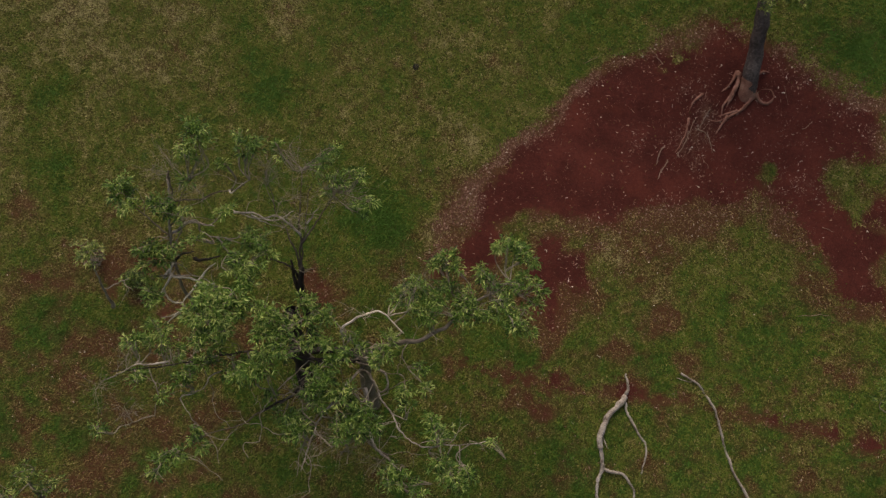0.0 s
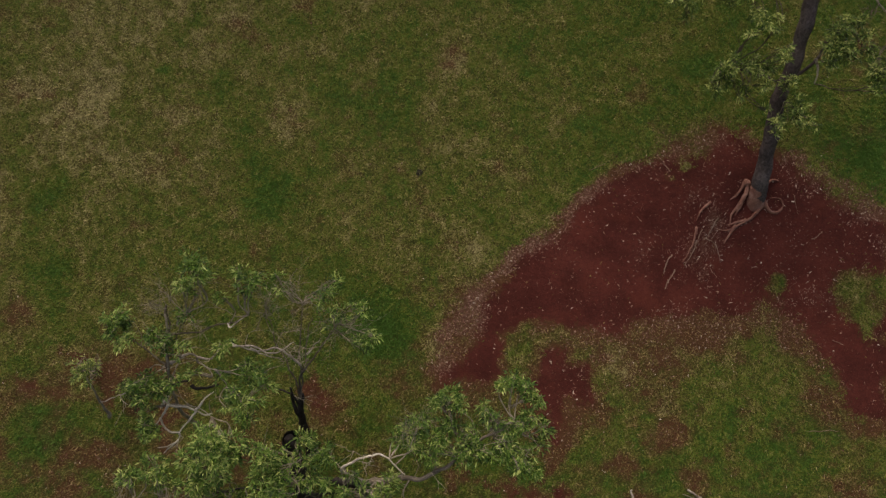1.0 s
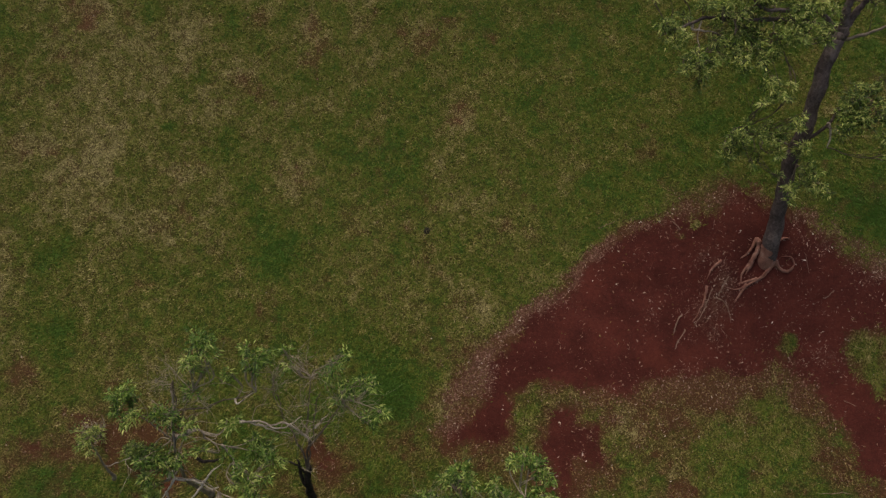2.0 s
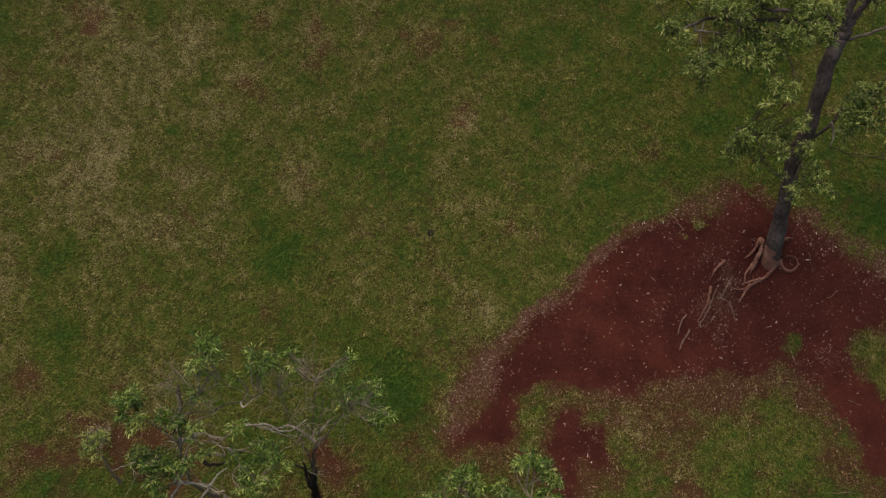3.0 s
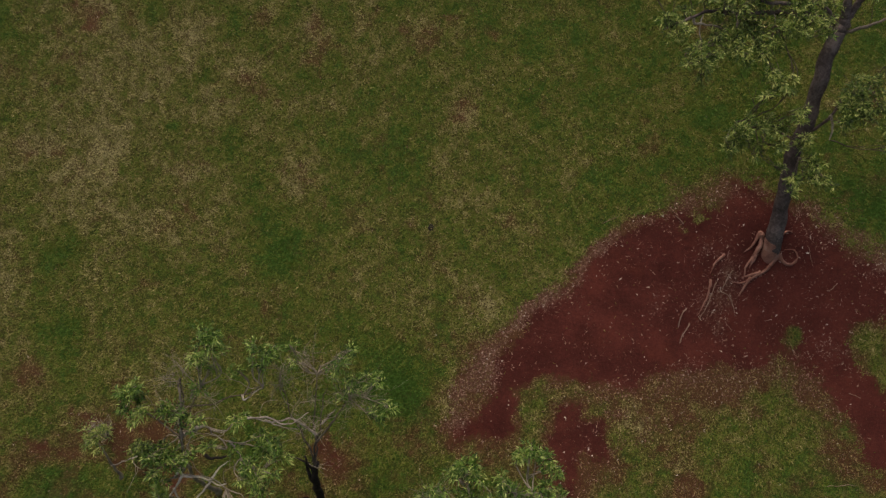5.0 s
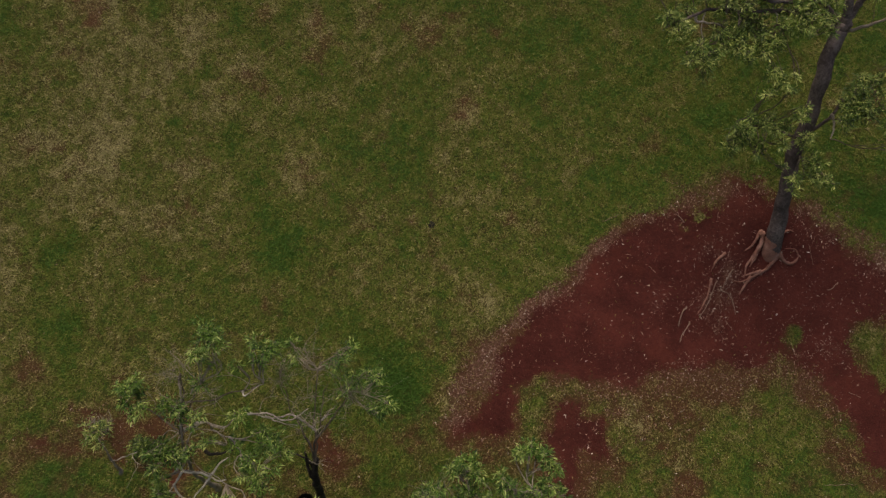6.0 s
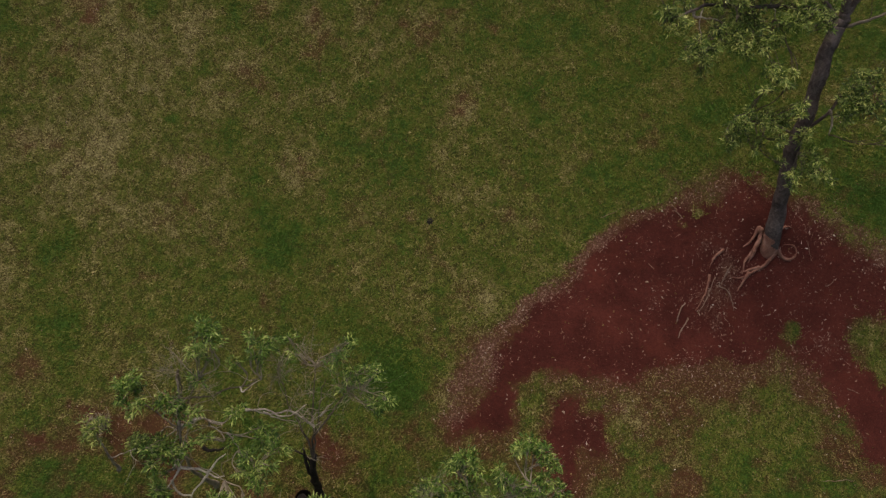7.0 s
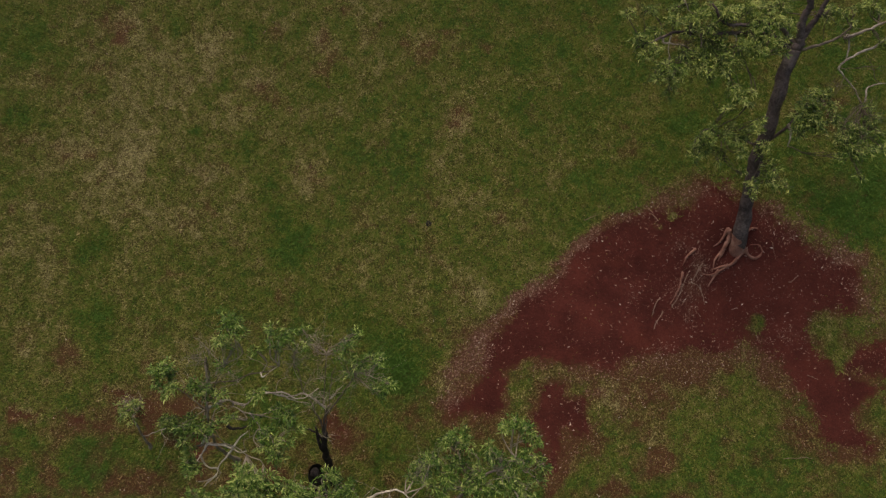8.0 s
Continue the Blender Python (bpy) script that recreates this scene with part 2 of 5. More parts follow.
# greener and drier spots: place, radius, how much
SPOTS = [(-2.5, 4.3, 1.8, -0.3), (17, 11.4, 2.6, -0.14), (16.7, 16.5, 3, -0.2), (8.5, 15, 6, -0.13), (-14.1, 0.4, 1, -0.25), (-15.1, -4.2, 0.6, -0.25), (-13.2, -4.1, 0.8, -0.25),
         (-11, -5.3, 0.9, -0.25), (-15.1, 2.4, 0.8, -0.25), (-7.8, 2.3, 0.8, -0.25), (6.5, 1.5, 0.9, -0.2), (12.1, 1, 1.3, -0.2), (7.4, -1.2, 0.8, -0.2), (11.6, -4.1, 1, -0.2),
         (14.2, 1.8, 1.2, -0.2), (2.3, -0.9, 0.8, -0.2), (4.5, -4.7, 0.8, -0.2), (-13.5, -3, 4, -0.16), (-12.9, 13.6, 6, 0.15), (-15.5, 4, 1.6, 0.22), (7.9, 1.1, 1.5, 0.2),
         (5.5, 4, 2.4, 0.15), (9.5, 4.6, 1.8, 0.25), (0.2, 3.6, 0.9, 0.6), (-18.13, 17.43, 0.87, -0.34), (-11.42, 17.82, 0.5, -0.4), (-8.59, 17.66, 0.5, -0.32),
         (-6.6, 17.56, 0.32, -0.3), (-8.69, 13.16, 0.46, -0.4), (-10.56, 13.49, 0.3, -0.35), (-12.41, 11.89, 0.41, -0.4), (-18.06, 13.86, 0.64, -0.3), (-14.68, 8.89, 0.78, -0.34),
         (-6.6, 9.11, 1.01, -0.34), (-5.9, 9.01, 0.69, -0.2), (-5.72, 15.55, 0.46, -0.25), (-1.52, 15.01, 0.69, -0.28), (-1.95, 12.96, 0.78, -0.28), (-3.49, 14.51, 1.03, -0.15),
         (-4.51, 13.33, 0.6, -0.22), (-7.44, 10.26, 0.82, -0.2), (-15.08, 15.2, 0.57, -0.25), (-6.02, 13.61, 0.32, -0.25), (-1.11, 18.46, 0.69, -0.2), (-9.58, 15.39, 0.34, -0.25),
         (-13.23, 15.94, 0.34, -0.2), (1.35, 11.65, 0.23, -0.3), (4.97, 14.85, 0.37, -0.25), (-2.47, 4.05, 0.92, -0.35), (-3.38, 14.87, 0.37, -0.2), (-0.46, 6.11, 0.55, -0.2),
         (-14.62, 4.99, 1.37, -0.22), (-14.2, 5.91, 0.69, -0.2), (-7.48, 11.54, 0.41, -0.25), (-2.62, 11.83, 0.69, -0.2), (1, 17.76, 0.57, -0.2), (4.74, 16.97, 0.57, -0.2),
         (3.13, 13.77, 0.34, -0.25), (15.95, 10.69, 0.92, -0.45), (16.88, 11.62, 1.37, -0.35), (14.83, 11.6, 0.92, -0.25), (9.82, 13.86, 0.69, -0.2), (-4.03, 2.45, 0.69, -0.2),
         (-17.96, 16.36, 0.46, -0.2), (8.67, 13.84, 0.92, -0.12), (-12.9, 13.57, 2.98, 0.14), (-16.13, 12.59, 0.73, 0.3), (-13.97, 11.22, 1.37, 0.15), (-17.17, 10.01, 0.92, 0.22),
         (-10.9, 9.86, 0.6, 0.22), (-7.83, 15.52, 0.55, 0.28), (-11.61, 16.43, 1.14, 0.16), (-5.86, 11.67, 0.64, 0.25), (-3.74, 10.19, 0.64, 0.22), (-0.11, 14.08, 0.78, 0.25),
         (1.13, 7.05, 0.55, 0.34), (2.71, 8.21, 0.69, 0.12), (2.24, 9.81, 0.78, 0.2), (-5.77, 17.45, 0.6, 0.25), (-1.09, 17.03, 0.92, 0.15), (7.05, 12.66, 0.55, 0.2),
         (6.36, 13.11, 0.46, 0.2), (-13.53, 17.6, 1.14, 0.15), (1.51, 14.1, 0.46, 0.2), (-5, 14.38, 0.32, 0.25), (-8.81, 9.66, 0.55, 0.15), (-0.55, 12.32, 0.6, 0.18),
         (-2.5, 5.63, 1.14, 0.14), (6.82, 3.07, 0.92, 0.2), (4.57, 0.59, 0.92, 0.15), (-2.47, 4.05, 1.373, -0.2), (-1.32, 3.17, 0.9155, -0.25), (-4.57, 6.05, 0.9155, -0.15)]

# worn spots where the reddish earth shows between the blades: place, radius
THIN = [(-15.4, 4.1, 0.9), (-10.5, 2.2, 1.2), (-4.2, 1.5, 0.9), (-12.4, 2.6, 1), (-14, 2, 0.8), (-1.3, 2.4, 1), (9.2, 4.2, 1.5), (6.8, 3.9, 1.2), (13.2, 4.2, 0.9),
        (-11.8, 2.1, 0.5), (-15.2, 1.7, 0.7), (-13.4, -1.5, 0.9), (-8.2, -3, 0.6), (-11.5, -3.8, 0.9), (-12.4, -5.3, 0.8), (-7, -0.2, 0.6), (8.4, 0.4, 0.8), (6.7, -0.7, 0.6),
        (8, 2.3, 1), (13.7, 1.8, 0.5), (15, -1.4, 0.7), (9.4, -1.5, 0.5), (13.5, -5.3, 0.5), (3, -2.4, 0.5), (12.5, 0.8, 0.6), (7.2, -5, 0.5), (3.9, 0.2, 0.8),
        (-12.47, 17.5, 0.37), (-14.48, 17.71, 0.78), (-13.66, 17.84, 0.5), (-5.31, 17.69, 0.41), (-5.53, 17.17, 0.37), (-7.82, 15.41, 0.46), (-5.86, 11.67, 0.6),
        (-10.89, 9.82, 0.46), (-1.32, 16.79, 0.69), (-0.11, 14.08, 0.55), (-0.98, 17.46, 0.46), (2.66, 15.06, 0.21), (2.81, 9.77, 0.55), (1.89, 10.15, 0.32), (-3.86, 10.14, 0.5),
        (7.05, 12.84, 0.41), (7.85, 11.74, 0.41), (-16.13, 12.59, 0.5), (-3.63, 15.57, 0.27), (-2.03, 17.37, 0.23), (-16.74, 15.66, 0.46), (-5.05, 16.74, 0.32),
        (-11.77, 5.49, 0.37), (1.24, 17.29, 0.32), (-7.42, 17.67, 0.32), (-8.78, 8.74, 0.37), (-11.51, 7.78, 0.46), (-17.16, 5.18, 0.6), (-2.05, 5.86, 0.27), (6.36, 10.1, 0.32),
        (-12.3, 4.35, 0.37), (2.27, 6.15, 0.37), (-1.67, 9.99, 0.27), (9.8, 11.76, 0.6), (9, 11.29, 0.46), (-15.51, 4.3, 0.5), (4.03, -0.26, 0.46), (4.34, 0.15, 0.38),
        (6.73, -0.74, 0.42), (7.78, 0.2, 0.5), (8.4, 0.62, 0.42), (9.23, -0.81, 0.38), (14.42, -1.36, 0.46), (10.88, -2.02, 0.29), (11.28, -3.04, 0.29), (13.52, -5.04, 0.46),
        (12.5, -4.04, 0.29), (3.21, -3.15, 0.42), (2.59, -2.75, 0.33), (4.67, -5.36, 0.38), (-13.62, -0.71, 0.29), (-13.35, -2.04, 0.33), (-14.29, 0.31, 0.33),
        (-14.91, -3.8, 0.38), (-15.79, 1.12, 0.5), (-11.56, -5.17, 0.38), (-10.18, -3.73, 0.42), (-7.84, -2.89, 0.33)]


# tufts of grass that hold on in the bare earth
TUFTS = [(12.14, 6.12, 0.42), (8.31, 9.78, 0.3), (8.88, 10.25, 0.22), (9.60, 8.31, 0.3), (9.64, 4.80, 0.3), (14.95, 5.78, 0.45), (2.87, 3.23, 0.55), (3.09, 4.02, 0.35), (3.65, 3.81, 0.3), (5.35, 3.50, 0.25), (4.22, 4.04, 0.3), (2.76, 2.23, 0.4), (15.61, 5.00, 0.4)]


def from_line(u, v, pts, closed=False):
    """The distance of each place from a line of points, and whether it lies inside a closed one."""
    best, inside = np.full(u.shape, 1e9), np.zeros(u.shape, bool)
    for (a, b), (c, d) in zip(pts, pts[1:] + (pts[:1] if closed else [])) if closed else zip(pts, pts[1:]):
        k = np.clip(((u - a) * (c - a) + (v - b) * (d - b)) / ((c - a) ** 2 + (d - b) ** 2), 0, 1)
        best = np.minimum(best, np.hypot(u - a - k * (c - a), v - b - k * (d - b)))
        if b != d:
            inside ^= ((b > v) != (d > v)) & (u < (c - a) * (v - b) / (d - b) + a)
    return best, inside


def spot(u, v, a, b, r):
    """A soft round spot: 1 in its middle, 0 from twice its radius on."""
    return np.clip(1 - ((u - a) ** 2 + (v - b) ** 2) / (4 * r * r), 0, 1) ** 3


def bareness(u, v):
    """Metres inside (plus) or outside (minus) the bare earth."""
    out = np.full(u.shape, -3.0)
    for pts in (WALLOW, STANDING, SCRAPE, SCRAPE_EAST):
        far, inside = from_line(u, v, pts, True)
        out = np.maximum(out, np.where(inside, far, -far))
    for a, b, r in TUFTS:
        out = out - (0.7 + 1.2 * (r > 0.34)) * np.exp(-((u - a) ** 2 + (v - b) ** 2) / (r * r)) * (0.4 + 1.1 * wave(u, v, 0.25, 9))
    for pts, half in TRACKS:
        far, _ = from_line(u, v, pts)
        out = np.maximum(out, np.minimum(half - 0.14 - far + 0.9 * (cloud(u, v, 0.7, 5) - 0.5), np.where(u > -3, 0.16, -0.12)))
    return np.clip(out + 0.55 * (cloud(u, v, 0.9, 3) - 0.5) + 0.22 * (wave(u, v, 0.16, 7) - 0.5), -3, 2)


def banked(u, v):
    """How thickly fallen leaves lie, 0 to about 1."""
    out = np.zeros(u.shape)
    for pts, half, thick in BANKS:
        far, _ = from_line(u, v, pts)
        far = far + 0.9 * half * (cloud(u, v, 1.3, 113) - 0.4)
        out = np.maximum(out, thick * np.exp(-((np.maximum(far, 0) / half) ** 2)))
    return out * np.clip(2.6 * cloud(u, v, 0.55, 111) - 0.55, 0, 1.15)


def dusty(u, v):
    """How dusty the bare earth is, 0 to 1."""
    out = np.zeros(u.shape)
    for a, b, r in DUST:
        out = np.maximum(out, spot(u, v, a, b, r))
    return out * np.clip(0.2 + 1.3 * cloud(u, v, 0.8, 121), 0, 1)


def dryness(u, v, bare):
    d = 0.515 - 0.04 * np.clip((u + 3) / 6, 0, 1) + 0.26 * (cloud(u, v, 2.2, 11) - 0.5) + 0.58 * (cloud(u, v, 0.8, 21) - 0.5) + 0.42 * (wave(u, v, 0.2, 25) - 0.5) - 0.17 * np.clip((5 - v) / 6, 0, 1)
    ragged = cloud(u, v, 0.6, 23)
    d = 0.45 + (d - 0.45) * np.clip(1.6 - np.maximum(np.abs(u) / 30, np.abs(v - 7) / 24), 0, 1)
    for a, b, r, k in SPOTS:
        d = d + 0.85 * k * spot(u, v, a, b, r) * (0.6 + 0.8 * ragged)
    return d + 0.05 * np.exp(-((np.minimum(bare, 0) / 0.6) ** 2))


def thinness(u, v, bare):
    """How worn the sward is, 0 to about 1: spots of its own, and a fringe below the bare earth."""
    t = 1.5 * np.clip(cloud(u, v, 1.5, 91) - 0.54, 0, 1) + 1.4 * np.clip(wave(u, v, 0.3, 95) - 0.66, 0, 1) + 0.9 * np.clip((4.0 - v) / 3, 0, 1) * np.clip(cloud(u, v, 0.45, 93) - 0.38, 0, 1) + 0.16 * np.clip((-6 - u) / 4, 0, 1) * np.clip((1 - v) / 3, 0, 1)
    rough = 0.15 + 1.3 * cloud(u, v, 0.5, 97)
    for a, b, r in THIN:
        t = t + 0.58 * spot(u, v, a, b, r) * rough
    t = t + (0.95 + 0.5 * np.clip((-3 - u) / 4, 0, 1)) * np.clip((4.5 - v) / 5, 0, 1) * np.clip(cloud(u, v, 0.7, 103) - 0.38, 0, 1)
    low = np.clip((6.8 - v) / 1.5, 0, 1) * np.clip((v + 0.5) / 2, 0, 1) * (u > 0)
    t = t + 0.75 * np.exp(-((np.minimum(bare + 0.1, 0) / (0.3 + 0.9 * low)) ** 2)) * np.clip(2.2 * cloud(u, v, 0.6, 99) - 0.35, 0, 1.2)
    return np.clip(t + 0.5 * banked(u, v), 0, 1.1) * np.clip(3.0 - np.maximum(np.abs(u) / 11, np.abs(v - 7) / 9), 0, 1)


def relief(u, v):
    """How far the ground stands out of the slope's plane."""
    far = np.clip((np.hypot(u, v - 6) - 22) / 60, 0, 1)
    return 0.10 * (cloud(u, v, 4.0, 31) - 0.5) + 0.03 * (wave(u, v, 0.45, 41) - 0.5) + far * 9.0 * (cloud(u, v, 70.0, 51) - 0.5)


def on_hill(u, v, w=0.0):
    return HILL @ Vector((u, v, w))


def ground_at(u, v, w=0.0):
    """A place on the ground, w metres out from it."""
    return on_hill(u, v, float(relief(np.array([u]), np.array([v]))[0]) + w)


def fast_mesh(name, verts, faces, mats, attrs=()):
    """A mesh from arrays: places (n, 3) and corners (m, k), with float attributes of the places."""
    me = bpy.data.meshes.new(name)
    n, (m, k) = len(verts), faces.shape
    me.vertices.add(n)
    me.vertices.foreach_set("co", np.ascontiguousarray(verts, np.float32).ravel())
    me.loops.add(m * k)
    me.loops.foreach_set("vertex_index", np.ascontiguousarray(faces, np.int32).ravel())
    me.polygons.add(m)
    me.polygons.foreach_set("loop_start", np.arange(0, m * k, k, dtype=np.int32))
    for key, values in attrs:
        me.attributes.new(key, "FLOAT", "POINT").data.foreach_set("value", np.ascontiguousarray(values, np.float32))
    me.update(calc_edges=True)
    for mat in mats:
        me.materials.append(mat)
    return me


TURN = np.array(HILL.to_3x3())


def steps(lo, hi, step, reach):
    """Even steps from lo to hi and ever wider ones on to reach on both sides."""
    inner = np.arange(lo, hi + step / 2, step)
    grow, d, total = [], step, 0.0
    while total < reach:
        d *= 1.35
        total += min(d, 60)
        grow.append(total)
    grow = np.array(grow)
    return np.concatenate((lo - grow[::-1], inner, hi + grow))


def build_ground():
    us, vs = steps(-21, 21, 0.09, 900), steps(-9, 23, 0.09, 900)
    tilt = np.where(vs < -14, np.clip(1 - (-14 - vs) / 34, 0, 1), np.where(vs > 30, np.clip(1 - (vs - 30) / 60, 0.1, 1), 1.0)) * radians(STEEP)
    dv = np.diff(vs)
    mid = (tilt[1:] + tilt[:-1]) / 2
    y = np.concatenate(([0], np.cumsum(dv * np.cos(mid))))
    z = np.concatenate(([0], np.cumsum(dv * np.sin(mid))))
    y -= np.interp(0, vs, y)
    z -= np.interp(0, vs, z)
    U, V = np.meshgrid(us, vs)
    out = relief(U, V)
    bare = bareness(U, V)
    T = tilt[:, None]
    P = np.stack((U, y[:, None] - out * np.sin(T), z[:, None] + out * np.cos(T)), -1).reshape(-1, 3)
    rows, cols = len(vs), len(us)
    i = (np.arange(rows - 1)[:, None] * cols + np.arange(cols - 1)).ravel()
    F = np.stack((i, i + 1, i + cols + 1, i + cols), -1)
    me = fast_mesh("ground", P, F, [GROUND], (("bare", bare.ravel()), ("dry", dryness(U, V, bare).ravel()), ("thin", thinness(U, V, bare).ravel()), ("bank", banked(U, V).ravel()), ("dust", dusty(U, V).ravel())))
    me.polygons.foreach_set("use_smooth", np.ones(len(F), bool))
    tagged(new("ground", me), "grassy hillside pasture with worn patches of bare red earth", "ground", kind="structure")


build_ground()


# ---- helpers for things ----
def part(name, me, parent, label=""):
    ob = new(name, me)
    ob.parent = parent
    return tagged(ob, label)


def thing(name, place, label, category, group=""):
    """An Empty at the thing's base; its parts are built round it in the world's axes."""
    ob = new(name)
    ob.location = place
    return tagged(ob, label, category, group)


def smooth_line(pts, n):
    """n + 1 points along a soft curve through the given ones."""
    p = [Vector(q) for q in pts]
    p = [p[0] * 2 - p[1]] + p + [p[-1] * 2 - p[-2]]
    out = []
    for k in range(n + 1):
        s = k / n * (len(p) - 3)
        i = min(int(s), len(p) - 4)
        t = s - i
        a, b, c, d = p[i:i + 4]
        out.append(0.5 * ((2 * b) + (c - a) * t + (2 * a - 5 * b + 4 * c - d) * t * t + (3 * b - a - 3 * c + d) * t ** 3))
    return out


class Shape:
    """Gathers tubes and leaves as arrays for one mesh."""

    def __init__(self):
        self.v, self.f, self.n = [], [], 0

    def tube(self, line, r0, r1, sides=7, knobbly=0.12, wander=0.0, power=1.0, seed=0, flare=0.0):
        pts = []
        for k, p in enumerate(line):
            if wander and 0 < k:
                p = p + wander * (noise.noise_vector(p * 1.5 + Vector((seed, 0, seed * 3.1))) + 0.35 * noise.noise_vector(p * 5.0 + Vector((0, seed, 0))))
            pts.append(p)
        side = None
        for k, p in enumerate(pts):
            way = (pts[min(k + 1, len(pts) - 1)] - pts[max(k - 1, 0)]).normalized()
            side = (way.orthogonal() if side is None else side - way * side.dot(way)).normalized()
            over = way.cross(side)
            s = k / (len(pts) - 1)
            r = r0 + (r1 - r0) * s ** power + flare * math.exp(-s * 16)
            for j in range(sides):
                a = 2 * math.pi * j / sides
                d = side * math.cos(a) + over * math.sin(a)
                q = r * (1 + knobbly * noise.noise((p + d * r) * (0.8 / max(r, 0.02)) * 0.5 + Vector((seed, seed, 0))))
                self.v.append(tuple(p + d * q))
        b, m = self.n, len(pts)
        for k in range(m - 1):
            for j in range(sides):
                self.f.append((b + k * sides + j, b + k * sides + (j + 1) % sides, b + (k + 1) * sides + (j + 1) % sides, b + (k + 1) * sides + j))
        self.v += [tuple(pts[0]), tuple(pts[-1])]
        for j in range(sides):
            self.f.append((b + (j + 1) % sides, b + j, b + m * sides, b + m * sides))
            self.f.append((b + (m - 1) * sides + j, b + (m - 1) * sides + (j + 1) % sides, b + m * sides + 1, b + m * sides + 1))
        self.n = len(self.v)
        return pts

    def mesh(self, name, mat, origin):
        me = bpy.data.meshes.new(name)
        me.from_pydata([tuple(Vector(v) - origin) for v in self.v], [], [f if f[2] != f[3] else f[:3] for f in self.f])
        me.polygons.foreach_set("use_smooth", np.ones(len(me.polygons), bool))
        me.materials.append(mat)
        me.update()
        return me


def unit(a):
    return a / (np.linalg.norm(a, axis=-1, keepdims=True) + 1e-9)


def leafage(clumps, origin, chance, density=1.0, size=1.0, age=0.4, glint=0.0):
    """Leaves in tufts about the clumps' centres (world places, radii, and changes of tint): places, faces, tints."""
    g = np.random.default_rng(chance.randrange(1 << 30))
    count = np.array([max(5, int(58 * density * (r / 0.5) ** 1.8)) for _, r, *_ in clumps])
    which = np.repeat(np.arange(len(clumps)), count)
    centre, r = np.array([tuple(c[0]) for c in clumps])[which], np.array([c[1] for c in clumps])[which]
    n = len(which)
    d = unit(g.normal((0, 0, 0.25), (1, 1, 0.9), (n, 3)))
    hub = centre + d * (r * g.uniform(0.15, 1.2, n))[:, None] * (1, 1, 0.8)
    axis = unit(d * (1, 1, 0.5) + g.normal((0, -0.2, 0.35), (0.5, 0.5, 0.4), (n, 3)))
    # light painted into the tint: upper leaves lighter, glint tufts bright, the rest darker
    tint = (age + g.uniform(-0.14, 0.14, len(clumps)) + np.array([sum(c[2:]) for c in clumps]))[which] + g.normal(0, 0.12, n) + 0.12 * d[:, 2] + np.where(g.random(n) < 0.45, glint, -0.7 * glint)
    each = g.integers(6, 13, n)
    hub, axis, tint = np.repeat(hub, each, 0), np.repeat(axis, each, 0), np.repeat(tint, each)
    n = len(tint)
    e = unit(axis * 0.9 + g.normal(0, (0.62, 0.62, 0.5), (n, 3)))
    long = size * g.uniform(0.10, 0.19, n)[:, None]
    wide = long * g.uniform(0.095, 0.135, (n, 1))
    flat = unit(np.cross(e, g.normal((0, -0.35, 0.9), (0.55, 0.55, 0.15), (n, 3))))
    up = np.cross(flat, e)
    a = hub + e * 0.02 + g.normal(0, (0.045, 0.045, 0.03), (n, 3)) - np.array(origin)
    mid = a + e * long * 0.45 + up * wide * 0.25
    V = np.stack((a, mid + flat * wide, a + e * long - long * (0, 0, 0.25), mid - flat * wide), 1).reshape(-1, 3)
    k = np.arange(n)[:, None] * 4
    F = np.concatenate((k + (0, 1, 2), k + (0, 2, 3)), 0)
    return V, F, np.repeat(tint + g.normal(0, 0.06, n), 4)


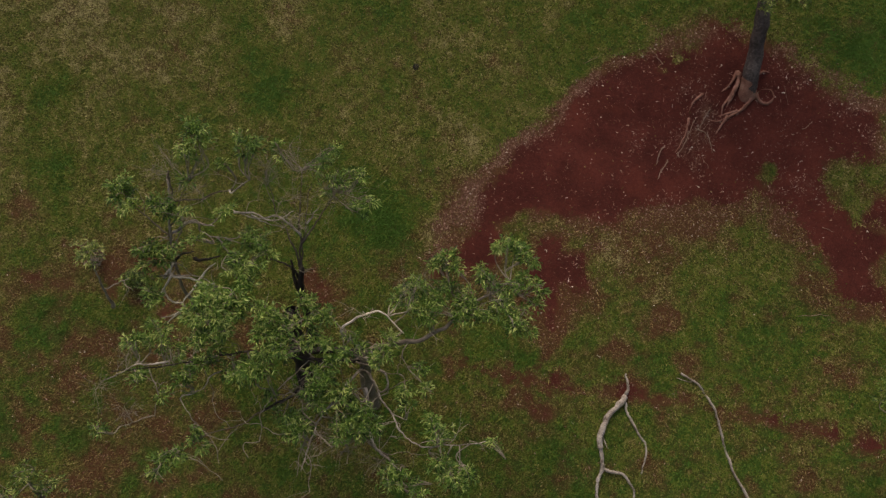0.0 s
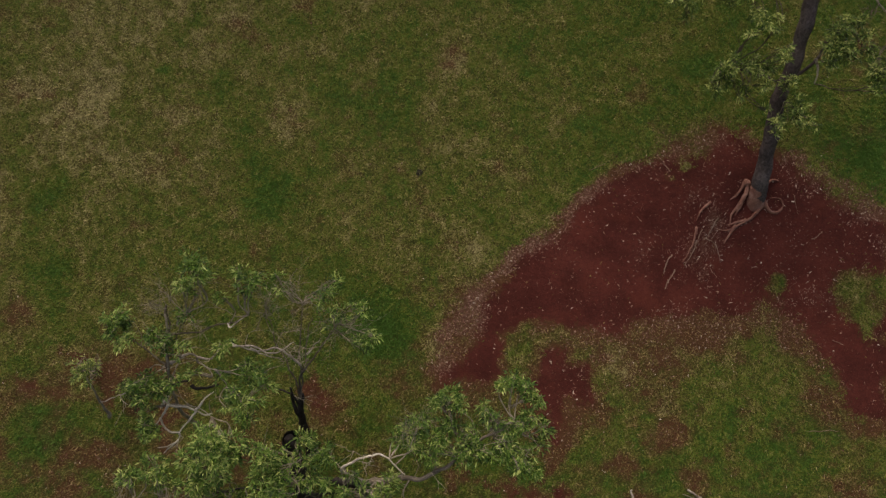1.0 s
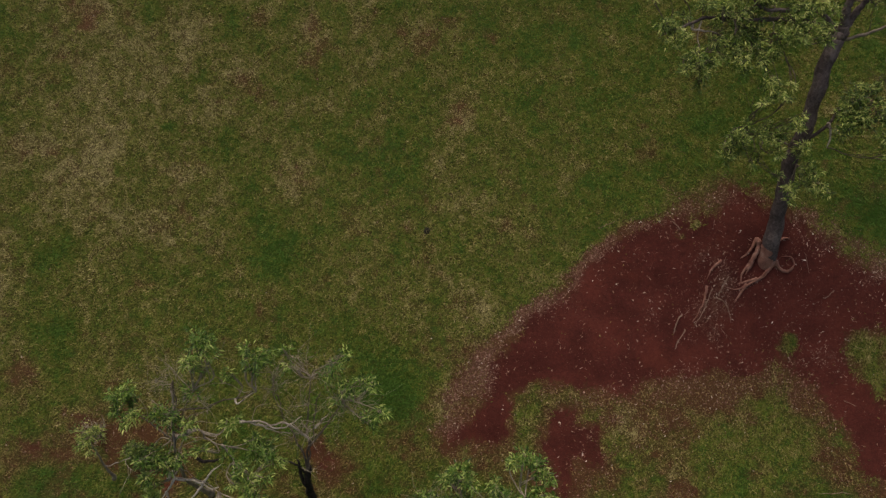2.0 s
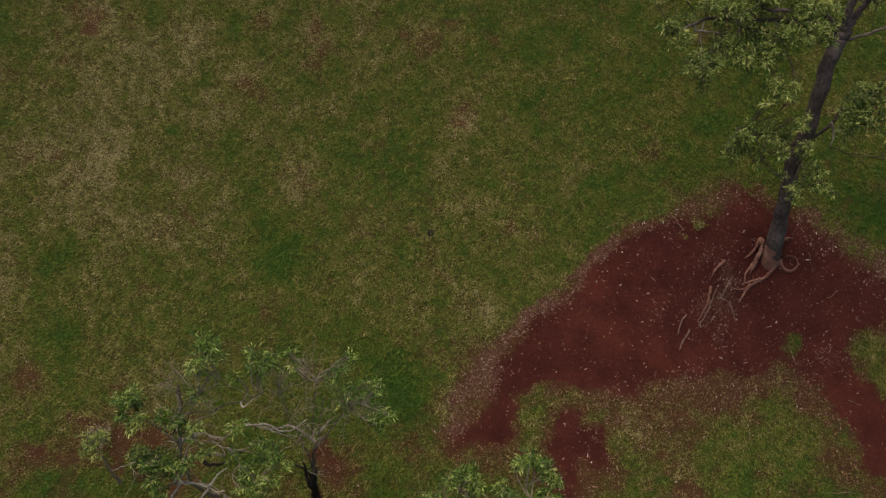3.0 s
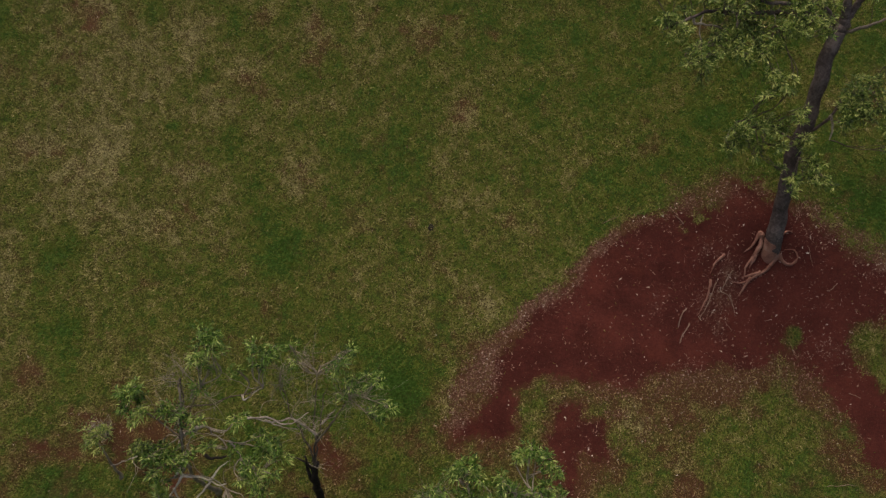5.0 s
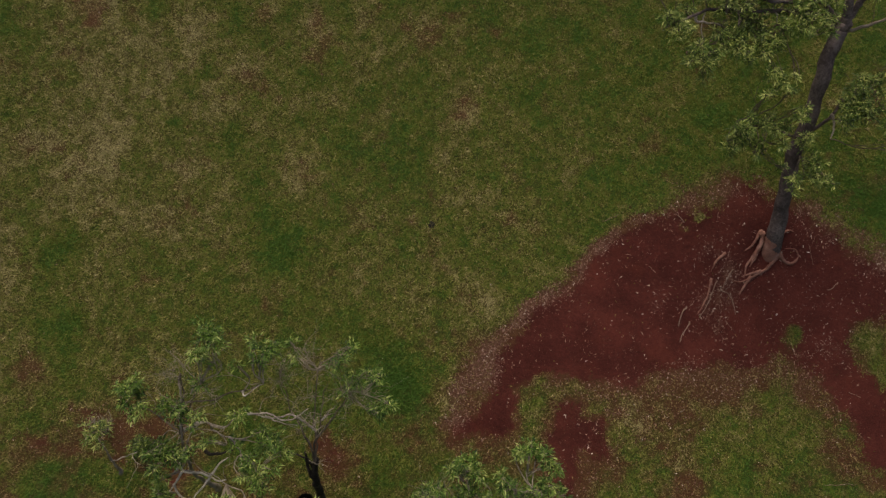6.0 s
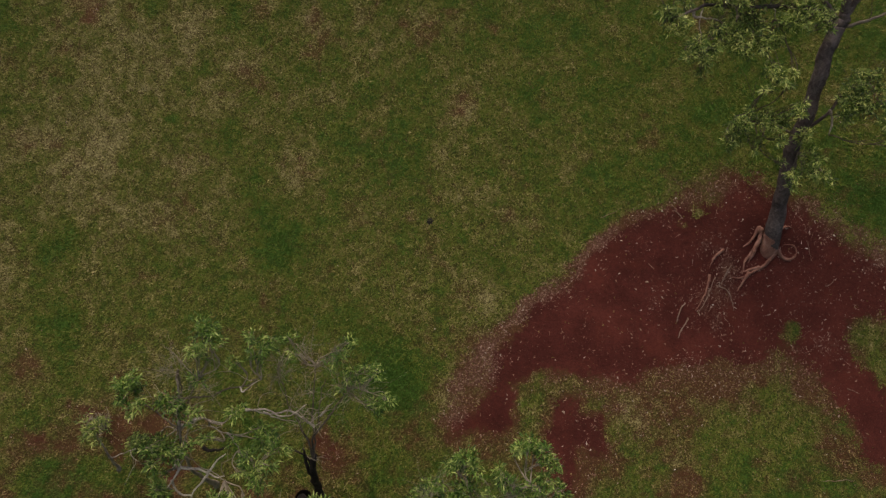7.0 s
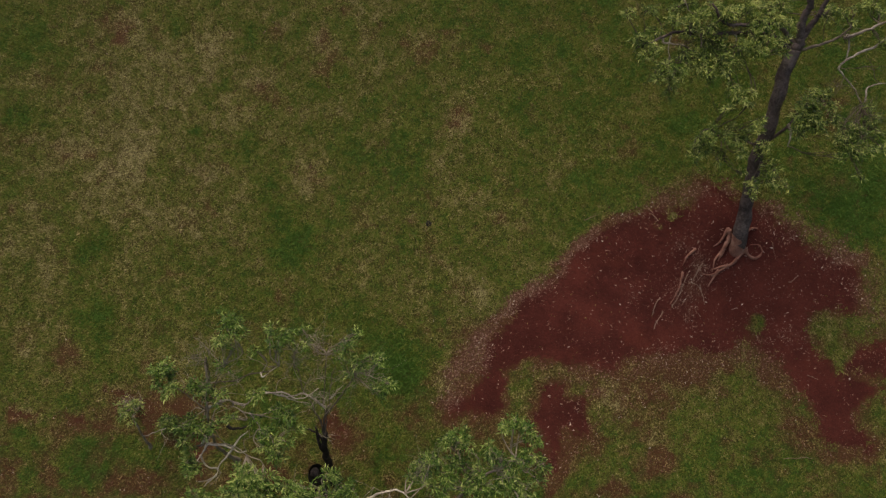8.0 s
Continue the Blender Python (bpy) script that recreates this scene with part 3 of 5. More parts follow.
def gum_tree(name, label, base, trunk, radii, limbs, bark, seed, roots=(), group="gum trees on the slope", density=1.0, age=0.50, flare=0.08, coat_twigs=TWIG, leaf_size=1.0, glint=0.1, leaf=None):
    """A tree on the slope: its trunk and limbs are soft lines, limbs carry twigs and sprays of leaves.
    limbs: (line, thickness at its foot, clumps (u, v, w, radius, and a tint offset that paints shade), bark, and where
    it has any, bare sprays of fine twigs as clumps)."""
    chance = random.Random(seed)
    origin = ground_at(*base)
    tree = thing(name, origin, label, "tree", group)
    shape = Shape()
    line = smooth_line([on_hill(*p) for p in trunk], 6 * len(trunk))
    shape.tube(line, radii[0], radii[1], 16, 0.2, 0.06, 0.8, seed, flare)
    part("trunk", shape.mesh("trunk", bark, origin), tree)
    if roots:
        shape = Shape()
        shape.tube(line[:10], radii[0] + flare * 2.2, radii[0] * 0.9, 24, 0.22, 0.06, 0.9, seed + 3)
        part("root_flare", shape.mesh("root_flare", ROOT, origin), tree, "worn reddish-brown foot of the trunk")
    for k, pts in enumerate(roots):
        shape = Shape()
        shape.tube(smooth_line([ground_at(u, v, 0.45 * w if w > 0 else w) for u, v, w in pts], 6 * len(pts)), 0.112 - 0.006 * k, 0.012, 8, 0.55, 0.07, 0.8, seed + k)
        part("root", shape.mesh("root", ROOT, origin), tree, "exposed reddish surface root")
    for k, (pts, thick, clumps, coat, *bare) in enumerate(limbs):
        shape = Shape()
        way = smooth_line([on_hill(*p) for p in pts], 9 * len(pts))
        way = shape.tube(way, thick, max(0.012, thick * 0.35), 8, 0.32, 0.10, 0.8, seed + 7 * k)
        limb = part("branch", shape.mesh("branch", coat, origin), tree)
        twigs = Shape()
        tips = [(on_hill(*c[:3]), *c[3:]) for c in clumps]
        for centre, r, *_ in tips:
            near = min(way[len(way) // 4:], key=lambda p: (p - centre).length)
            half = (near + centre) / 2 + Vector((chance.gauss(0, 0.2), chance.gauss(0, 0.2), -0.15))
            stem = twigs.tube(smooth_line([near, half, centre], 8), 0.022, 0.010, 5, 0.2, 0.08, 1, seed + k)
            for _ in range(int(5 + 5 * r)):
                d = Vector((chance.gauss(0, 1), chance.gauss(0, 1), chance.gauss(0.3, 0.7))).normalized() * r * chance.uniform(0.5, 1.05)
                start = chance.choice(stem[3:])
                twigs.tube(smooth_line([start, start.lerp(centre + d, 0.55) + Vector((0, 0, 0.08)), centre + d], 5), 0.012, 0.005, 4, 0.1, 0.05, 1, seed)
        span = sum((b - a).length for a, b in zip(way, way[1:]))
        for _ in range(int(0.8 * span)):
            start = chance.choice(way[len(way) // 3:])
            d = Vector((chance.gauss(0, 0.8), chance.gauss(0, 0.8), chance.gauss(0.6, 0.6))).normalized() * chance.uniform(0.4, 1.3)
            spray = twigs.tube(smooth_line([start, start + d * 0.5 + Vector((chance.gauss(0, 0.15), chance.gauss(0, 0.15), 0.12)), start + d], 7), 0.013, 0.005, 5, 0.2, 0.16, 1, seed)
            for _ in range(3):
                foot = chance.choice(spray[2:])
                e = (d.normalized() + Vector((chance.gauss(0, 0.7), chance.gauss(0, 0.7), chance.gauss(0, 0.5)))) * chance.uniform(0.2, 0.5)
                twigs.tube(smooth_line([foot, foot + e * 0.5 + Vector((0, 0, 0.03)), foot + e], 4), 0.008, 0.004, 4, 0.1, 0.05, 1, seed)
        for c in bare[0] if bare else ():
            centre, r = on_hill(*c[:3]), c[3]
            near = min(way[len(way) // 4:], key=lambda p: (p - centre).length)
            for _ in range(int(6 + 9 * r)):
                d = Vector((chance.gauss(0, 0.7), chance.gauss(0, 0.7), chance.gauss(0.2, 0.5))) * r
                low = centre.lerp(near, 0.5) + Vector((chance.gauss(0, 0.1), chance.gauss(0, 0.1), chance.gauss(0, 0.1)))
                spray = twigs.tube(smooth_line([low, low.lerp(centre + d, 0.5) + Vector((chance.gauss(0, 0.08), chance.gauss(0, 0.08), 0.1)), centre + d], 5), 0.006, 0.0025, 4, 0.1, 0.08, 1, seed)
                for _ in range(5):
                    foot = chance.choice(spray[1:])
                    e = (d.normalized() + Vector((chance.gauss(0, 0.8), chance.gauss(0, 0.8), chance.gauss(0.2, 0.6)))) * chance.uniform(0.12, 0.38)
                    twigs.tube([foot, foot + e * 0.5 + Vector((0, 0, 0.02)), foot + e], 0.0035, 0.002, 3, 0.0, 0.04, 1, seed)
            near = centre.lerp(near, 0.5)
            twigs.tube(smooth_line([min(way[len(way) // 4:], key=lambda p: (p - centre).length), near, centre], 5), 0.016, 0.006, 5, 0.2, 0.05, 1, seed)
        if twigs.v:
            tagged(part("twigwork", twigs.mesh("twigwork", coat_twigs, origin), limb, "bare pale grey twigs"), kind="stuff")
        if tips:
            v, f, lit_tint = leafage(tips, origin, chance, density, leaf_size, age, glint)
            tagged(part("foliage", fast_mesh("foliage", v, f, [leaf or LEAF], (("lit_tint", lit_tint),)), limb, "narrow yellow-green gum leaves"), kind="stuff")
    return tree


# ---- trees ----
# clumps ending in -0.12 have the crown's shade painted in as darker leaves
gum_tree("gum_tree", "tall grey-barked gum tree with exposed roots in bare red earth", (11.25, 9.2),
         [(11.39, 8.61, -0.56), (11.48, 9.36, 0.16), (11.46, 10.04, 0.58), (11.47, 10.7, 0.99), (11.44, 11.43, 1.44), (11.43, 12.14, 1.88), (11.53, 12.91, 2.36), (11.64, 13.66, 2.83), (11.65, 14.53, 3.37), (11.7, 15.22, 3.79), (11.81, 15.77, 4.14)], (0.29, 0.22),
         [([(13.31, 16, 4.6), (13.89, 16.25, 4.8), (14.49, 16.41, 5), (15.2, 16.7, 5.2)], 0.06, [(13.73, 17.06, 4.6, 0.19), (14.22, 17.12, 4.6, 0.27), (14.5, 16.87, 4.6, 0.19),
           (14.62, 15.88, 4.6, 0.15)], WOOD),
          ([(15.1, 16.3, 4.7), (14.41, 15.81, 4.5), (13.46, 15.26, 4.4), (13.3, 14.97, 4.3), (13.85, 14.39, 4.2), (14.31, 13.75, 4.1)], 0.05, [(14.49, 12.21, 4.6, 0.19, -0.12),
           (13.35, 12.2, 4.6, 0.23, -0.12), (13.55, 12.82, 4.6, 0.19, -0.12), (14.14, 13.61, 4.6, 0.15, -0.12), (13.71, 11.24, 4.6, 0.15, -0.12), (13.93, 12.63, 4.6, 0.15, -0.12),
           (14.41, 12.74, 4.6, 0.15, -0.12), (13.72, 11.95, 4.6, 0.15, -0.12), (13.41, 12.22, 4.5, 0.35, -0.12), (13.18, 12.55, 4.5, 0.27, -0.12), (13.7, 12.75, 4.5, 0.27, -0.12),
           (13.98, 12.17, 4.5, 0.27, -0.12), (14.29, 13.15, 4.5, 0.23, -0.12)], WOOD, [(12.89, 13.93, 4.8, 0.45), (13.24, 12.39, 4.8, 0.57), (14.01, 13.17, 4.8, 0.49)]),
          ([(13.39, 16.1, 4.6), (13.5, 15.9, 4.5), (13.51, 15.48, 4.4), (13.4, 15.2, 4.35)], 0.04, [], WOOD),
          ([(14.21, 13.9, 4.15), (14.3, 14.42, 4.2), (14.6, 14.54, 4.2), (14.95, 14.57, 4.2)], 0.035, [], WOOD),
          ([(12.14, 13.38, 3), (12.22, 13.03, 2.9), (12.12, 12.62, 2.8)], 0.05, [(13.11, 11.85, 4.6, 0.15, -0.12)], WOOD),
          ([(11.95, 15.68, 3.95), (10.79, 16.06, 4.6), (9.3, 16, 4.9), (7.35, 15.93, 5), (6.39, 15.58, 5)], 0.1, [(6.06, 15.66, 5.2, 0.26), (6.38, 15.47, 5.2, 0.19),
           (6.67, 15.32, 5.2, 0.22), (6.29, 15.12, 5.2, 0.19), (7.24, 16.25, 5.2, 0.26), (8.27, 15.98, 5.2, 0.22), (7.9, 16.16, 5.2, 0.22), (5.72, 16.53, 5.2, 0.19),
           (6.48, 16.63, 5.2, 0.22), (8.99, 15.45, 4.8, 0.3, -0.12), (8.89, 15.06, 4.8, 0.23, -0.12), (8.8, 15.74, 4.8, 0.27, -0.12), (8.61, 15.54, 4.8, 0.23, -0.12),
           (8.86, 16.19, 4.9, 0.3), (7.81, 15.99, 4.9, 0.26), (8.29, 15.7, 4.9, 0.26), (6.76, 16.07, 4.9, 0.19)], BARK),
          ([(11.95, 15.68, 3.95), (11.19, 16.46, 4.6), (10.01, 16.17, 5), (8.97, 16.26, 5.2), (8.51, 16.83, 5.4)], 0.1, [(10.16, 16.29, 5.2, 0.34), (9.97, 15.9, 5.2, 0.22),
           (10.73, 16.39, 5.2, 0.26), (11, 15.68, 5.2, 0.22), (8.94, 16.47, 5.2, 0.22), (8.68, 16.88, 4.9, 0.26), (10.5, 17, 4.9, 0.26)], BARK),
          ([(11.64, 12.9, 2.4), (11.91, 13.11, 2.8), (12.22, 13.54, 3.1), (12.66, 14, 3.4), (13.13, 14.2, 3.6)], 0.07, [(12.03, 13.74, 4.6, 0.23, -0.12),
           (11.8, 13.49, 4.6, 0.19, -0.12), (11.93, 13.1, 4.6, 0.27, -0.12), (12.22, 13.3, 4.6, 0.19, -0.12), (11.63, 12.7, 4.6, 0.19, -0.12), (12.41, 13.1, 4.6, 0.15, -0.12),
           (12.12, 13.61, 4.5, 0.35, -0.12), (11.88, 13.18, 4.5, 0.31, -0.12), (12.36, 12.93, 4.5, 0.27, -0.12), (12.86, 13.62, 4.5, 0.23, -0.12), (12.67, 14.01, 4.5, 0.23, -0.12),
           (12.94, 13.13, 4.5, 0.23, -0.12), (12.29, 14.11, 4.5, 0.19, -0.12)], BARK, [(12.12, 13.53, 4.8, 0.45)]),
          ([(11.56, 12.79, 2.3), (10.73, 12.78, 2.7), (9.71, 12.95, 3.1), (8.89, 13.08, 3.3)], 0.05, [(9.64, 13.8, 4.8, 0.19), (9.87, 13.6, 4.8, 0.15), (9.26, 13.46, 4.8, 0.15),
           (10.3, 13.03, 4.8, 0.19), (10.17, 12.74, 4.8, 0.19, -0.12), (10.88, 12.33, 3.8, 0.24), (10.74, 12.17, 3.8, 0.16), (9.1, 12.31, 3.8, 0.16, -0.12),
           (9.41, 12.11, 3.8, 0.16, -0.12), (9.25, 11.85, 3.8, 0.12, -0.12), (10.04, 11.4, 3.8, 0.12), (9.76, 13.07, 3.8, 0.12), (8.66, 12.25, 3.8, 0.24, -0.12),
           (8.46, 12.04, 3.8, 0.2), (9.69, 12.47, 4.2, 0.23, -0.12), (9.34, 12.67, 4.2, 0.19, -0.12), (8.71, 12.5, 4.2, 0.23, -0.12), (9.88, 12.08, 4.2, 0.19, -0.12),
           (8.91, 12.9, 4.2, 0.19, -0.12), (8.52, 12.66, 4.2, 0.19, -0.12), (10.08, 12.68, 4.2, 0.19, -0.12)], BARK),
          ([(11.49, 11.66, 1.6), (11.38, 11.88, 2), (11.33, 12.09, 2.4)], 0.035, [(11.13, 11.57, 3.8, 0.28), (10.98, 11.21, 3.8, 0.24), (11.38, 10.98, 3.8, 0.2),
           (11.71, 10.88, 3.8, 0.12), (11.03, 11.77, 3.8, 0.16), (10.47, 11.01, 3.8, 0.24), (10.42, 10.67, 3.8, 0.16)], BARK),
          ([(11.81, 15.77, 4.14), (11.92, 15.89, 4.2), (11.85, 16.18, 4.5), (11.81, 16.62, 4.9), (11.77, 17.04, 5.3), (11.56, 17.67, 6),
           (10.98, 18.38, 6.8)], 0.19, [(11.11, 16.2, 5.2, 0.22), (11.07, 17, 4.9, 0.23)], BARK),
          ([(11.88, 15.85, 4.2), (12.08, 16.35, 4.6), (12.35, 16.78, 5), (12.52, 17.39, 5.4), (12.48, 18.25, 6)], 0.13, [(12.9, 16.95, 4.6, 0.23), (12.66, 16.75, 4.6, 0.19)], BARK),
          ([(11.97, 15.81, 4.1), (12.22, 15.7, 4.3), (12.7, 15.79, 4.5), (13.17, 16.02, 4.7), (13.31, 16.24, 4.9)], 0.075, [(13.25, 16.86, 4.6, 0.19),
           (13.53, 16.46, 4.6, 0.15)], BARK_PALE, [(13.31, 15.89, 4.8, 0.38)]),
          ([(10.24, 16.01, 4.8), (9.82, 16.3, 4.9), (9.3, 16.45, 5)], 0.03, [(9.13, 16.57, 5.2, 0.34), (9.79, 16.77, 5.2, 0.3)], WOOD),
          ([(9.39, 16.22, 5.12), (9.4, 16.2, 4.9), (9.53, 15.91, 4.9), (9.63, 15.65, 4.8)], 0.025, [(9.87, 15.41, 5.2, 0.26), (9.49, 15.41, 5.2, 0.19, -0.12),
           (9.66, 15.16, 4.8, 0.23, -0.12), (9.46, 14.09, 4.8, 0.27), (10.03, 14, 4.8, 0.15), (9.43, 15.03, 4.9, 0.26, -0.12),
           (9.14, 14.73, 4.9, 0.23, -0.12)], WOOD, [(9.48, 16.04, 4.8, 0.57)]),
          ([(9.92, 16.4, 4.9), (9.97, 16.11, 4.9), (10.05, 15.75, 4.8)], 0.025, [(10.44, 15.67, 5.2, 0.3), (10.9, 15.29, 5.2, 0.22), (10.15, 15.22, 5.2, 0.22),
           (9.82, 15.91, 4.9, 0.23)], WOOD),
          ([(7.29, 15.94, 4.9), (7.27, 15.63, 4.8), (7.33, 15.27, 4.7)], 0.025, [(6.95, 14.67, 5.2, 0.34), (7.23, 14.23, 5.2, 0.26), (6.76, 14.32, 5.2, 0.19),
           (7.51, 14.56, 5.2, 0.19), (7.26, 13.96, 4.8, 0.15)], WOOD),
          ([(6.97, 15.79, 5), (7.01, 15.59, 5), (7.42, 15.63, 4.9), (7.94, 15.53, 4.8)], 0.05, [(8.03, 15.05, 4.8, 0.27), (8.41, 14.85, 4.8, 0.3), (8.6, 14.56, 4.8, 0.23),
           (8.32, 15.24, 4.8, 0.23), (7.71, 15.3, 4.9, 0.23)], WOOD, [(7.75, 15.63, 4.8, 0.49)]),
          ([(8.13, 15.96, 4.96), (8.03, 16.54, 5), (7.84, 16.69, 5.1), (7.62, 17.04, 5.2)], 0.025, [(8.09, 16.42, 5.2, 0.34), (7.53, 16.87, 4.9, 0.26),
           (7.91, 17.07, 4.9, 0.26)], WOOD)],
         BARK, 11, glint=0.12, leaf_size=1.0, flare=0.06, age=0.6, density=1.5, coat_twigs=TWIG_DIM, roots=[[(11.4, 9.39, 0.4), (11.6, 8.92, 0.15), (11.42, 8.55, 0.06), (10.99, 8.23, 0.05), (10.5, 7.98, 0.04), (10.08, 7.91, -0.02)],
                [(11.08, 9.75, 0.4), (11, 9.28, 0.2), (10.74, 8.82, 0.08), (10.53, 8.47, 0.04), (10.45, 8.04, -0.02)],
                [(11.63, 9.4, 0.3), (11.84, 8.84, 0.06), (12.17, 8.65, 0.05), (12.46, 8.85, 0.05), (12.34, 9.15, 0.05), (11.99, 9.17, 0.02)],
                [(11.09, 9.76, 0.3), (10.87, 9.41, 0.1), (10.41, 9.06, -0.02)],
                [(10.87, 9.03, 0.12), (10.81, 8.73, 0.05), (10.65, 8.38, -0.02)],
                [(10.74, 8.11, 0.05), (10.5, 7.79, 0.04), (10.2, 7.24, -0.02)],
                [(11.1, 8.36, 0.08), (10.68, 8.2, 0.05), (10.25, 8.08, -0.02)],
                [(11.58, 9.65, 0.3), (12.08, 9.86, 0.1), (12.35, 9.84, -0.02)],
                [(9.81, 8.99, -0.02), (9.4, 8.64, 0.05), (9.26, 8.27, -0.02)],
                [(9.28, 8.02, -0.02), (9.21, 7.71, 0.05), (9.07, 7.28, 0.05), (8.75, 6.7, -0.02)]])

